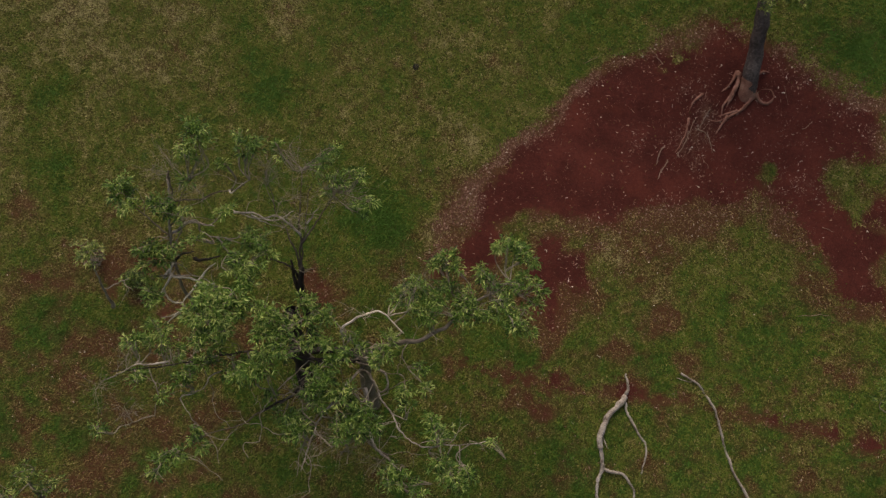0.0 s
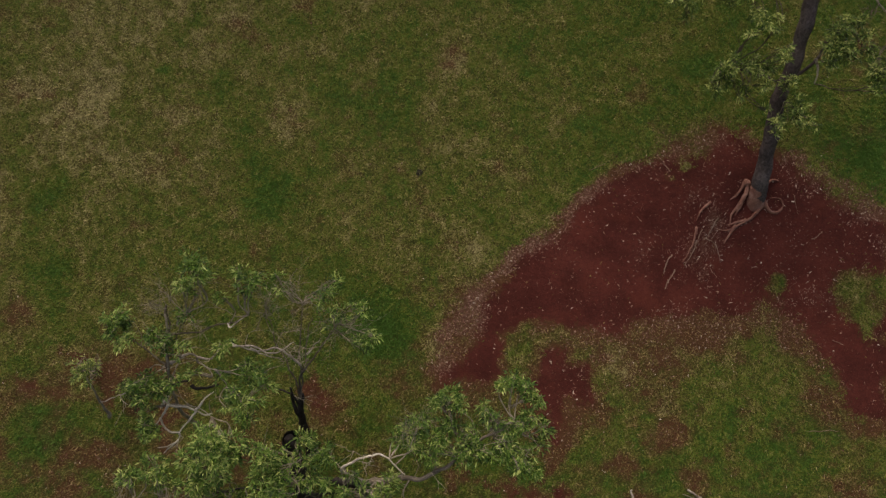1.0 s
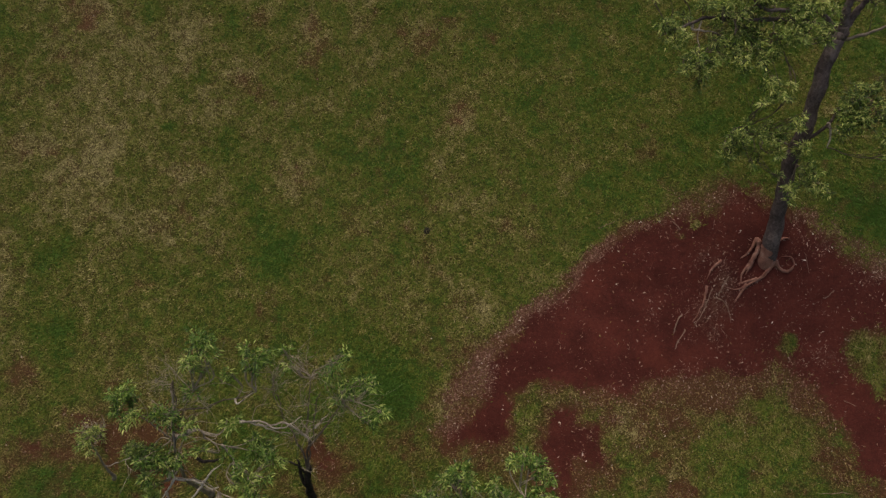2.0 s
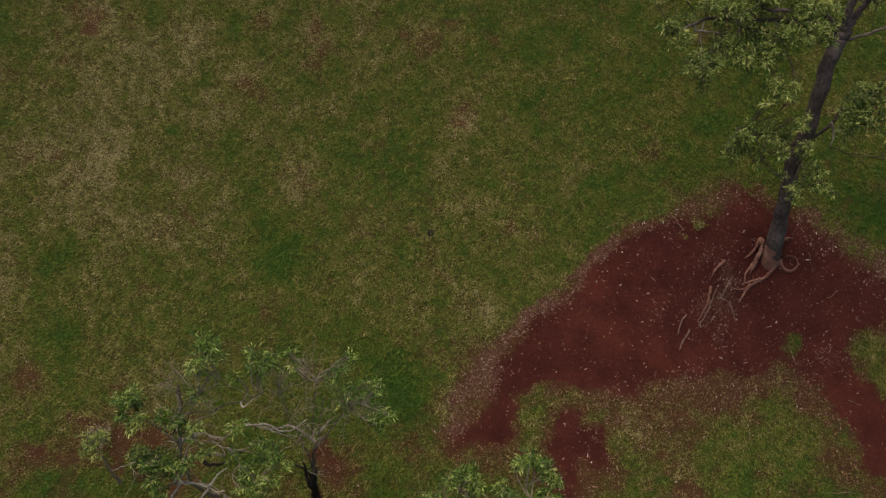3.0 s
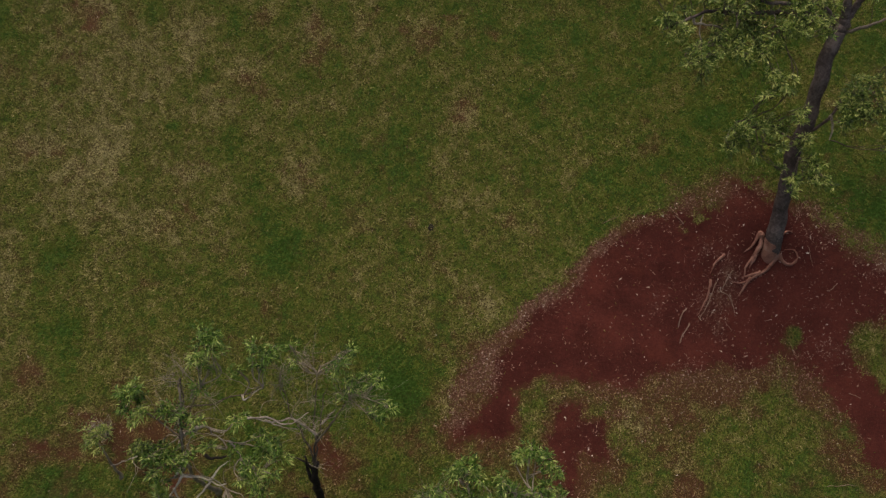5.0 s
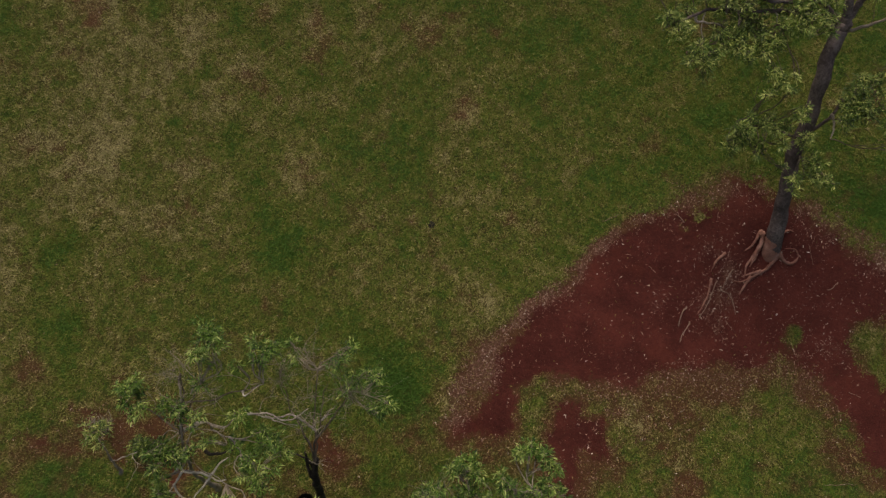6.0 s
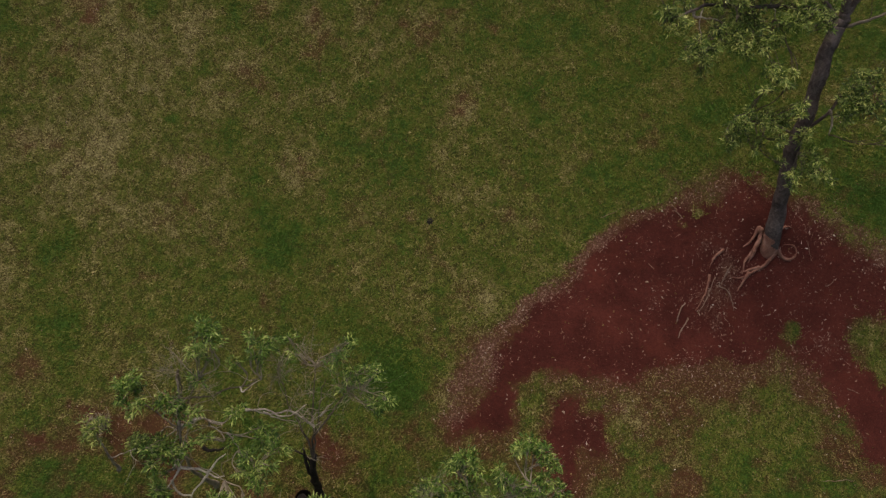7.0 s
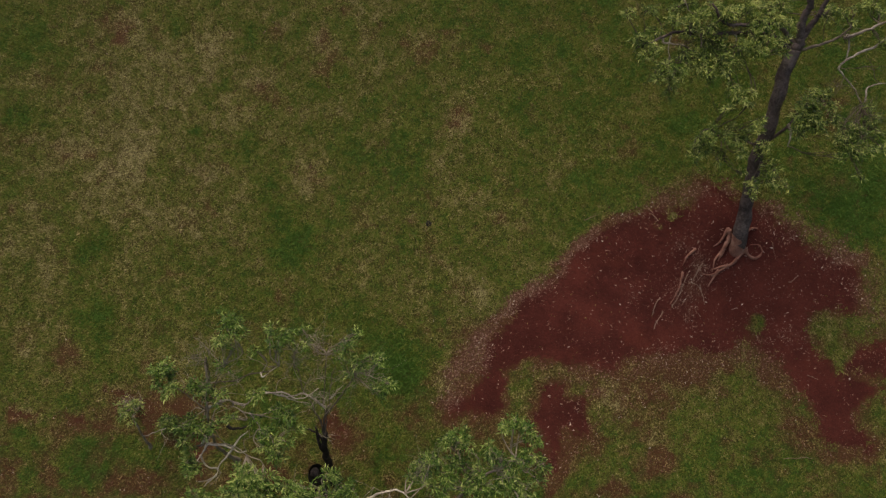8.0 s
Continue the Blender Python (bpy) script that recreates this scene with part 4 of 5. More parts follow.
gum_tree("gum_tree", "spreading half-dead gum tree with pale bare limbs", (-2.35, -2.65),
         [(-2.35, -2.7, -0.1), (-2.38, -2.35, 0.6), (-2.4, -1.75, 1.7), (-2.4, -1, 2.8), (-2.4, -0.6, 3.5)], (0.26, 0.17),
         [([(-2.4, -0.6, 3.5), (-1.5, -0.2, 4.2), (-0.5, 0, 4.8), (0.2, 0.4, 5), (0.9, 1, 5), (2.1, 1.7, 5.1)], 0.1, [(-0.1, 1.03, 5.2, 0.3), (-0.18, 0.61, 5.2, 0.23),
           (-0.51, 0.77, 5.2, 0.2), (0.21, 2.37, 5.1, 0.33), (0.47, 2.12, 5.1, 0.23), (-0.04, 2.2, 5.1, 0.23), (0.22, 1.53, 5.1, 0.33), (-0.02, 1.28, 5.1, 0.23),
           (0.65, 1.04, 5.1, 0.33), (0.98, 0.79, 5.1, 0.33), (0.57, 0.7, 5.1, 0.23), (1.3, 2.05, 5.1, 0.23), (1.48, 1.71, 5.1, 0.23), (1.22, 1.84, 5.1, 0.17),
           (1.8, 2.72, 5.1, 0.27), (2.14, 2.9, 5.1, 0.27), (2.47, 2.6, 5.1, 0.27), (2.73, 2.37, 5.1, 0.23), (2.26, 1.59, 5.1, 0.3), (1.9, 1.47, 5.1, 0.2), (2.65, 1.81, 5.1, 0.27),
           (2.98, 1.57, 5.1, 0.23), (2.82, 1.07, 5.1, 0.23), (1.73, 0.97, 5.1, 0.3), (1.98, 1.14, 5.1, 0.23), (1.48, 0.71, 5.1, 0.2), (2.4, 0.73, 5.1, 0.3), (2.24, 0.39, 5.1, 0.23),
           (2.65, 0.32, 5.1, 0.2), (0.89, 1.37, 5.1, 0.2)], BARK_PALE, [(1.49, 1.38, 5, 0.34), (0.73, 1.37, 5, 0.27), (-0.53, 1.69, 5, 0.27)]),
          ([(-2.4, -0.5, 3.5), (-2.9, 0.2, 5), (-2.2, 0.7, 5.6), (-1.6, 0.8, 5.7), (-1, 0.2, 5.3)], 0.05, [(-3.17, 0.65, 5.2, 0.23), (-1.41, 0.02, 5.2, 0.2),
           (-0.93, 1.02, 5.2, 0.27), (-0.69, 1.55, 5.2, 0.3), (-1.27, 1.18, 5.2, 0.2), (-0.97, 1.35, 5.2, 0.17), (-2.6, -0.01, 5, 0.2)], BLEACH, [(-0.87, 1.6, 5, 0.34)]),
          ([(-2.45, -0.6, 3.4), (-1.95, -0.9, 4.1), (-1.6, -1.2, 4.3), (-1.5, -1.7, 4.2)], 0.06, [(-1.97, -2.07, 5, 0.24)], WOOD),
          ([(-2.6, -0.6, 3.4), (-3.4, -0.45, 3.6), (-4.2, -0.5, 3.6), (-4.7, -0.4, 3.7)], 0.17, [], BARK_DARK),
          ([(-2.3, -1.2, 3), (-1.6, -2, 4.3), (-0.7, -3.1, 4.8), (0.5, -3.1, 4.8), (1.7, -3, 4.6)], 0.036, [(-0.9, -2, 4.8, 0.2), (-0.14, -2.41, 4.8, 0.2),
           (0.03, -2.74, 4.8, 0.31), (0.2, -2.98, 4.8, 0.2), (0.47, -4.05, 4.8, 0.37), (0.97, -3.96, 4.8, 0.24), (0.04, -3.64, 4.8, 0.27), (0.72, -4.37, 4.8, 0.24),
           (1.71, -3.04, 4.8, 0.17), (-1.88, -2.56, 5, 0.27)], WOOD),
          ([(-2.5, -0.8, 3.5), (-3.5, -0.7, 4.2), (-3.8, -1.2, 4.7), (-4.3, -1.7, 4.8), (-5.2, -2.2, 4.8)], 0.085, [(-3.05, -0.66, 5.2, 0.3), (-3.29, -1.12, 5.2, 0.33),
           (-3.61, -1.49, 5.2, 0.23), (-4.59, -2.3, 4.8, 0.24), (-4.89, -1.69, 5, 0.2), (-3.58, -1.02, 5, 0.24), (-3.9, -1.52, 5, 0.17)], BARK_DARK, [(-3.99, -1.76, 4.5, 0.28)]),
          ([(-3.5, -0.7, 4.2), (-5.7, -0.5, 4.7), (-7.5, -0.8, 4.8), (-9.7, -1.1, 4.8)], 0.045, [(-5.67, -1.03, 5.8, 0.19), (-6.65, -0.75, 4.8, 0.24), (-7.48, -1.18, 4.8, 0.27),
           (-7.23, -0.84, 4.8, 0.2), (-7.75, -0.43, 4.8, 0.2), (-8.98, -1.28, 4.8, 0.24), (-8.82, -1.11, 4.8, 0.17), (-6.58, -0.25, 4.8, 0.24), (-8.2, 0.07, 4.8, 0.27),
           (-8.46, 0.32, 4.8, 0.2), (-8.18, -0.27, 4.8, 0.2), (-5.83, -0.72, 5, 0.2), (-6.24, -1.05, 5, 0.17), (-6.92, -0.73, 5, 0.2)], BARK_DARK, [(-7.93, -0.38, 5, 0.44)]),
          ([(-2.4, -1, 3.2), (-3, -1.8, 4.2), (-3.6, -2.7, 4.8), (-4, -3.9, 4.8)], 0.05, [(-2.24, -2.44, 4.8, 0.37), (-2.66, -2.28, 4.8, 0.34), (-2.9, -2.61, 4.8, 0.24),
           (-2.5, -1.94, 4.8, 0.2), (-2.81, -1.67, 5, 0.27), (-3.06, -1.67, 5, 0.2), (-2.87, -2.9, 5, 0.2), (-3.94, -2.83, 5, 0.2)], WOOD, [(-3.28, -3.01, 4.5, 0.45),
           (-3.64, -2.09, 4.5, 0.34)]),
          ([(-4.3, -1.7, 4.8), (-5.8, -2.6, 4.6), (-7.2, -3.1, 4.4), (-8.4, -3.9, 4.2)], 0.026, [(-8.21, -3.85, 4.4, 0.35), (-8.45, -4.1, 4.4, 0.21), (-7.79, -3.59, 4.4, 0.24),
           (-7.29, -3.17, 4.4, 0.21)], TWIG_DIM),
          ([(-2.4, -1.8, 2.5), (-2, -3.2, 3.8), (-0.9, -4.2, 4.5)], 0.07, [(-1.37, -4.15, 4.8, 0.34), (-0.78, -4.23, 4.8, 0.24),
           (-1.21, -3.82, 4.8, 0.2)], WOOD, [(-2.26, -2.99, 4.5, 0.59), (-1.74, -3.74, 4.5, 0.48)]),
          ([(-3.94, -0.66, 4.3), (-3.99, -0.77, 4.2), (-5.02, -1.83, 4.8), (-5.21, -2.14, 4.8), (-5.3, -2.34, 4.8), (-5.22, -2.69, 4.7),
           (-5.29, -3.06, 4.6)], 0.022, [(-5.36, -0.87, 5.8, 0.36)], TWIG),
          ([(-5.24, -2.66, 4.7), (-5.07, -2.77, 4.7), (-4.9, -2.87, 4.7)], 0.015, [(-4.4, -2.79, 4.8, 0.24)], TWIG),
          ([(-4.2, -0.98, 4.32), (-3.92, -1.25, 4.2), (-4.55, -1.77, 4.8), (-4.35, -1.62, 4.9), (-4.08, -1.78, 4.9), (-3.99, -2.13, 4.8),
           (-3.92, -2.36, 4.7)], 0.025, [(-4.96, -0.86, 5.8, 0.26), (-4.25, -2.46, 4.8, 0.34), (-3.91, -2.62, 4.8, 0.24), (-3.47, -1.92, 5, 0.24)], TWIG),
          ([(-7.99, -0.77, 4.8), (-8.5, -0.86, 4.8), (-9, -0.91, 4.8), (-9.3, -1.05, 4.8), (-9.62, -1.22, 4.7), (-10.05, -1.45, 4.6)], 0.034, [(-9.03, -0.2, 4.8, 0.24),
           (-9.28, -0.2, 4.8, 0.17), (-8.78, -0.14, 4.4, 0.17)], WOOD, [(-9.31, -0.82, 4.5, 0.45), (-10.29, -1.67, 4.5, 0.41)]),
          ([(-8.63, -0.91, 4.8), (-8.57, -1.24, 4.8), (-8.34, -1.55, 4.7), (-8.34, -1.88, 4.6), (-8.48, -2.19, 4.5), (-8.55, -2.44, 4.4)], 0.022, [(-8.13, -1.72, 4.8, 0.17)], TWIG),
          ([(-5.7, -0.5, 4.7), (-5.67, -0.75, 4.7), (-6.75, -1.18, 4.7), (-6.99, -1.5, 4.6), (-7.31, -1.72, 4.5), (-7.76, -1.88, 4.5), (-7.53, -2.29, 4.4),
           (-7.33, -2.65, 4.3)], 0.025, [(-7.63, -1.43, 4.8, 0.2), (-7.31, -2.83, 4.4, 0.17)], WOOD),
          ([(-8.55, -2.44, 4.4), (-9.15, -2.64, 4.3), (-9.57, -2.83, 4.3)], 0.019, [(-10.29, -2.87, 4.4, 0.21)], TWIG, [(-9.42, -2.17, 4.5, 0.48)]),
          ([(-7.33, -2.65, 4.3), (-6.94, -3.08, 4.3), (-6.67, -3.49, 4.2), (-6.58, -3.9, 4.1)], 0.015, [(-7.03, -3.33, 4.4, 0.17)], TWIG),
          ([(-7.08, -2.98, 4.3), (-6.65, -3.11, 4.3), (-6.29, -3.14, 4.3)], 0.015, [], TWIG),
          ([(-5.31, -3.08, 4.5), (-5.84, -3.31, 4.4), (-5.67, -3.7, 4.3)], 0.015, [], TWIG),
          ([(-3.99, -0.77, 4.2), (-3.76, -0.79, 4), (-4.38, 0.13, 4.9), (-4.06, 0.61, 5.2)], 0.028, [(-4.79, 0.65, 5.8, 0.39), (-4.99, 0.17, 5.8, 0.32), (-4.51, 0.18, 5.8, 0.29),
           (-5.17, 0.89, 5.8, 0.23), (-3.92, 1.06, 5.2, 0.27), (-3.5, 0.73, 5.2, 0.3), (-3.83, 0.48, 5.2, 0.2), (-4.54, 0.63, 5, 0.2), (-4.28, 0.38, 5, 0.17)], TWIG),
          ([(-4.38, 0.13, 4.9), (-4.37, 0.02, 5), (-4.17, 0.01, 4.9), (-3.91, -0.13, 4.7)], 0.022, [(-4.41, -0.3, 5.8, 0.32), (-4.89, -0.39, 5.8, 0.32), (-3.65, -0.01, 5.2, 0.3),
           (-3.23, -0.17, 5.2, 0.23), (-4.1, -0.2, 5, 0.17)], TWIG),
          ([(-2.32, -2.08, 2.76), (-2.53, -1.78, 3), (-3.68, -2.48, 4.2), (-4.07, -3.4, 4.3), (-4.24, -4.27, 4.2)], 0.031, [], TWIG, [(-3.86, -3.27, 4.5, 0.48)]),
          ([(-4.07, -3.31, 4.3), (-3.87, -3.73, 4.3), (-3.89, -4.51, 4.2)], 0.019, [], TWIG),
          ([(-3.45, -2.34, 3.96), (-3.01, -3.02, 4), (-2.78, -3.42, 4.1), (-2.75, -3.85, 4.1)], 0.019, [(-2.23, -2.85, 4.8, 0.24)], TWIG, [(-2.93, -3.42, 4.5, 0.52)]),
          ([(-2.32, -2.08, 2.76), (-2.52, -2.33, 2.4), (-2.3, -3.05, 3.4), (-1.98, -3.4, 3.8), (-1.52, -3.69, 4), (-1.15, -4.42, 4.1), (-0.54, -4.89, 4.2)], 0.037, [], BARK_PALE),
          ([(-1.24, -4.34, 4.1), (-0.89, -4.47, 4.2), (-0.75, -4.4, 4.3)], 0.031, [(-0.44, -4.55, 4.8, 0.24)], TWIG),
          ([(-0.9, -0.08, 4.56), (-1.06, -0.47, 4.8), (-0.96, -0.75, 4.7), (-0.79, -1.04, 4.6)], 0.022, [(-0.5, -0.92, 4.8, 0.2), (-0.32, -1.5, 4.8, 0.2)], TWIG),
          ([(-7.92, -3.58, 4.28), (-7.69, -3.64, 4.2), (-7.26, -3.8, 4.2), (-6.68, -4.21, 4.1), (-6.53, -4.43, 4)], 0.015, [], TWIG),
          ([(-2.76, -0.82, 3.6), (-2.16, -0.53, 4.3), (-1.82, -0.16, 4.7)], 0.031, [(-2.73, -0.41, 5.2, 0.23), (-1.57, -0.39, 5.2, 0.3), (-1.81, -0.64, 5.2, 0.2),
           (-2.26, -0.26, 5, 0.17)], BARK_PALE, [(-1.42, -0.16, 5, 0.34)]),
          ([(-2.69, -0.83, 3.5), (-1.99, -0.92, 4.2), (-1.53, -1.05, 4.5), (-1.18, -1.12, 4.6)], 0.031, [(-0.99, -1.51, 4.8, 0.24)], BARK_PALE),
          ([(-1.54, -1.5, 4.24), (-1.76, -1.59, 4.3), (-2.09, -1.2, 4), (-2.72, -1.04, 3.2)], 0.037, [(-2.57, -1.5, 5, 0.2)], BARK_PALE)],
         BARK_PALE, 23, leaf=LEAF_COOL, leaf_size=1.12, glint=0.06, age=0.46, density=1.25)

gum_tree("gum_tree", "dark-trunked gum tree with a thin twiggy crown", (-4.6, -0.35),
         [(-4.6, -0.45, -0.1), (-4.6, 0.1, 0.9), (-4.55, 0.95, 2.1), (-4.5, 1.5, 3), (-4.4, 2.1, 3.55)], (0.19, 0.085),
         [([(-4.55, 1.4, 2.9), (-4.7, 1.9, 3.3), (-4.75, 2.4, 3.7)], 0.08, [], BARK_DARK),
          ([(-4.4, 2, 3.5), (-4.3, 2.8, 4), (-4.1, 3.7, 4.5), (-3.9, 4.6, 4.9)], 0.03, [], TWIG_DIM),
          ([(-4.4, 2, 3.5), (-4.6, 2.9, 4.1), (-5, 3.9, 4.6), (-5.2, 4.6, 4.9)], 0.035, [], TWIG_DIM, [(-5.28, 5.2, 4.9, 0.47), (-5.1, 4.69, 4.9, 0.41)]),
          ([(-4.4, 2.05, 3.5), (-4.3, 3.7, 4.5), (-4.1, 5, 5)], 0.035, [(-3.43, 5.38, 5, 0.34), (-4.75, 5.31, 5, 0.13), (-3.2, 5.69, 5, 0.13), (-3.64, 5.04, 5, 0.2),
           (-4.94, 5.79, 5, 0.13)], TWIG_DIM, [(-4, 5.05, 4.9, 0.61), (-4.49, 4.18, 4.9, 0.51), (-4.78, 5.64, 4.9, 0.41)]),
          ([(-4.3, 3.1, 4.2), (-4.8, 3.6, 4.6), (-5.6, 3.6, 4.8), (-6.2, 3.8, 4.9)], 0.04, [], WOOD),
          ([(-4.5, 1.7, 3.1), (-4.8, 2.2, 3.5), (-5.5, 2.4, 3.8)], 0.05, [], BARK_DARK),
          ([(-4.3, 2.9, 4.1), (-3.7, 3.6, 4.5), (-3.2, 4.4, 4.8)], 0.04, [(-3.21, 4.61, 5, 0.3), (-2.95, 4.53, 5, 0.17), (-2.62, 4.88, 5, 0.24), (-2.37, 4.85, 5, 0.17),
           (-2.43, 3.77, 5, 0.25), (-2.09, 4.03, 5, 0.2)], TWIG_DIM, [(-3.04, 4.03, 4.9, 0.57), (-3.56, 4.37, 4.9, 0.51), (-2.62, 4.29, 4.9, 0.41)]),
          ([(-6.14, 3.74, 5), (-5.66, 3.69, 4.9), (-5.12, 3.54, 4.8), (-4.77, 3.57, 4.7), (-4.46, 3.84, 4.6)], 0.035, [], WOOD, [(-4.38, 3.33, 4.9, 0.41)]),
          ([(-5.66, 3.65, 4.9), (-5.19, 3.34, 4.7), (-4.81, 3.28, 4.5)], 0.025, [], WOOD),
          ([(-4.09, 3.45, 4.4), (-3.85, 3.71, 4.6), (-3.63, 3.97, 4.8)], 0.03, [], WOOD)],
         BARK_DARK, 37, leaf=LEAF_COOL, leaf_size=1.05, glint=0.06, coat_twigs=TWIG, density=1.0, age=0.42, flare=0.1)

gum_tree("gum_tree", "slender grey gum tree with open leafy crown", (-8.5, 0.3),
         [(-8.5, 0.2, -0.1), (-8.5, 0.8, 1.3), (-8.45, 1.5, 2.8), (-8.35, 2.2, 3.8), (-8.2, 3.1, 4.6), (-8, 4.6, 5.4)], (0.075, 0.03),
         [([(-8.2, 3.1, 4.5), (-7.5, 3.4, 4.8), (-6.8, 3.3, 4.9)], 0.05, [(-7.88, 2.6, 5, 0.2)], WOOD),
          ([(-8.4, 2.2, 3.7), (-8.1, 2.45, 3.9), (-7.7, 2.55, 4)], 0.06, [(-8.36, 2.3, 4.6, 0.24)], BARK_DARK),
          ([(-7.7, 2.4, 3.9), (-7.2, 2.3, 4), (-6.8, 2.4, 4)], 0.06, [], BARK_DARK),
          ([(-8.4, 2, 3.6), (-8.4, 1.8, 3.9), (-7.6, 1.8, 4.2), (-6.9, 1.6, 4.3)], 0.03, [(-6.48, 1.12, 6, 0.48), (-5.92, 1.04, 6, 0.42), (-6.22, 0.56, 6, 0.45),
           (-6.86, 0.63, 6, 0.35), (-5.67, 0.73, 6, 0.22), (-6.6, 0.16, 6, 0.29), (-6.05, 0.17, 6, 0.22), (-6.83, -0.08, 6, 0.22)], WOOD),
          ([(-8, 4, 5), (-6.4, 4.3, 5), (-5.8, 4.6, 5)], 0.03, [(-6.43, 5.11, 5.3, 0.17)], TWIG_DIM),
          ([(-8.2, 3.2, 4.6), (-7.8, 3.8, 5), (-7.4, 4.6, 5.3)], 0.03, [(-7.16, 6.06, 5.7, 0.36), (-7.04, 5.79, 5.7, 0.26), (-7.46, 5.35, 5.7, 0.28), (-8, 3.61, 5.3, 0.2),
           (-7.5, 4.59, 5.3, 0.2)], TWIG_DIM, [(-7.07, 4.26, 5.3, 0.4), (-8.2, 5.34, 5.3, 0.33), (-7.03, 5.44, 5.3, 0.36)]),
          ([(-8.3, 3, 4.4), (-9, 3.6, 4.7), (-9.5, 4.2, 4.9)], 0.03, [(-9.44, 4.26, 5.3, 0.4), (-9.17, 3.86, 5.3, 0.27), (-9.3, 4.56, 5.3, 0.2)], TWIG_DIM),
          ([(-8, 4.6, 5.4), (-8, 4.82, 5.4), (-7.98, 4.28, 5.1), (-8.15, 3.64, 4.7), (-8.37, 2.99, 4.2), (-8.55, 2.49, 3.6)], 0.03, [(-8.31, 3.87, 5.3, 0.33),
           (-8.51, 3.99, 5.3, 0.17), (-8.63, 2.52, 4.6, 0.38), (-8.86, 2.75, 4.6, 0.17), (-8.88, 2.5, 5, 0.2)], TWIG_DIM, [(-8.42, 4.75, 5.3, 0.56), (-7.99, 4.16, 5.3, 0.43)]),
          ([(-8.21, 3.15, 4.4), (-7.73, 3.36, 4.8), (-7.27, 3.43, 5), (-6.82, 3.28, 5.1), (-6.58, 3.51, 5.3), (-6.47, 3.72, 5.4)], 0.035, [(-7.55, 3.58, 5.3, 0.2),
           (-6.3, 3.68, 5.3, 0.23)], WOOD),
          ([(-7.22, 3.36, 4.84), (-7.22, 3.11, 4.6), (-6.43, 2.97, 4.8)], 0.03, [(-5.55, 2.83, 4.6, 0.41), (-5.81, 3.13, 4.6, 0.21), (-7.3, 2.86, 5, 0.17)], WOOD),
          ([(-6.76, 2.97, 4.7), (-6.63, 2.72, 4.6), (-6.48, 2.44, 4.5)], 0.03, [(-5.28, 2.49, 4.6, 0.27), (-6.58, 2.81, 4.6, 0.17), (-6.02, 2.37, 5, 0.24), (-5.83, 1.95, 5, 0.24),
           (-6.25, 1.94, 5, 0.2), (-5.66, 1.62, 5, 0.24), (-5.42, 2.12, 5, 0.2)], WOOD),
          ([(-6.28, 4.36, 5), (-6.18, 4.24, 5.2), (-5.91, 4.43, 5.3), (-5.62, 4.58, 5.4)], 0.03, [(-5.84, 5.87, 5.7, 0.16), (-5.58, 5.51, 5.7, 0.33),
           (-5.34, 5.72, 5.7, 0.16)], WOOD),
          ([(-8.35, 2.2, 3.8), (-8.58, 1.75, 4), (-8.46, 1.93, 4), (-8.34, 1.79, 4), (-7.88, 1.72, 4), (-7.52, 1.62, 4), (-7.2, 1.52, 4),
           (-6.99, 1.58, 4)], 0.055, [(-8.78, 2.08, 5, 0.17)], BLEACH),
          ([(-8.34, 1.79, 4), (-8.49, 1.56, 4), (-8.6, 1.4, 4), (-8.8, 1.17, 4)], 0.045, [(-8.75, 1.24, 4.6, 0.27), (-8.57, 0.98, 4.6, 0.21), (-8.77, 1.75, 4.6, 0.17)], BLEACH),
          ([(-7.52, 1.62, 4), (-7.72, 1.39, 4), (-7.89, 1.16, 4), (-7.99, 0.93, 4)], 0.04, [], BLEACH),
          ([(-8.62, 1.4, 3.95), (-8.45, 1.13, 3.95), (-8.26, 1.01, 3.95), (-8.04, 0.93, 3.95), (-8.07, 0.75, 3.95), (-8.33, 0.61, 3.95), (-8.61, 0.57, 3.95)], 0.035, [], BLEACH),
          ([(-8.03, 0.75, 3.95), (-8.24, 0.54, 3.95), (-8.41, 0.36, 3.95)], 0.035, [], BLEACH),
          ([(-7.52, 1.62, 4), (-7.35, 1.85, 4), (-7.29, 2.1, 4), (-7.01, 2.26, 4)], 0.045, [], BLEACH)],
         TWIG, 41, leaf=LEAF_COOL, leaf_size=1.12, glint=0.06, coat_twigs=TWIG, age=0.48, density=1.25)

gum_tree("gum_tree", "small leafy gum sapling in the grass", (-12, 0.7),
         [(-12, 0.7, -0.05), (-12, 1.5, 1), (-11.95, 2.3, 1.9)], (0.05, 0.025),
         [([(-11.95, 2.1, 1.7), (-11.9, 2.6, 2.2)], 0.025, [(-11.9, 2.6, 2.2, 0.5)], TWIG),
          ([(-12, 1.3, 0.8), (-11.3, 1.6, 1.2), (-10.9, 1.7, 1.3)], 0.02, [], WOOD)],
         TWIG, 53)

gum_tree("gum_tree", "small leafy gum tree low on the slope", (-13.4, -7),
         [(-13.4, -7, -0.1), (-13.4, -6, 1.2), (-13.3, -5, 2.6)], (0.1, 0.05),
         [([(-13.3, -5.2, 2.4), (-13.2, -4.7, 3)], 0.05, [(-13.2, -4.7, 3, 0.45), (-12.4, -5, 3, 0.35), (-13.9, -5.4, 3, 0.45)], TWIG)],
         BARK, 59, glint=0.18, age=0.38, density=0.8)

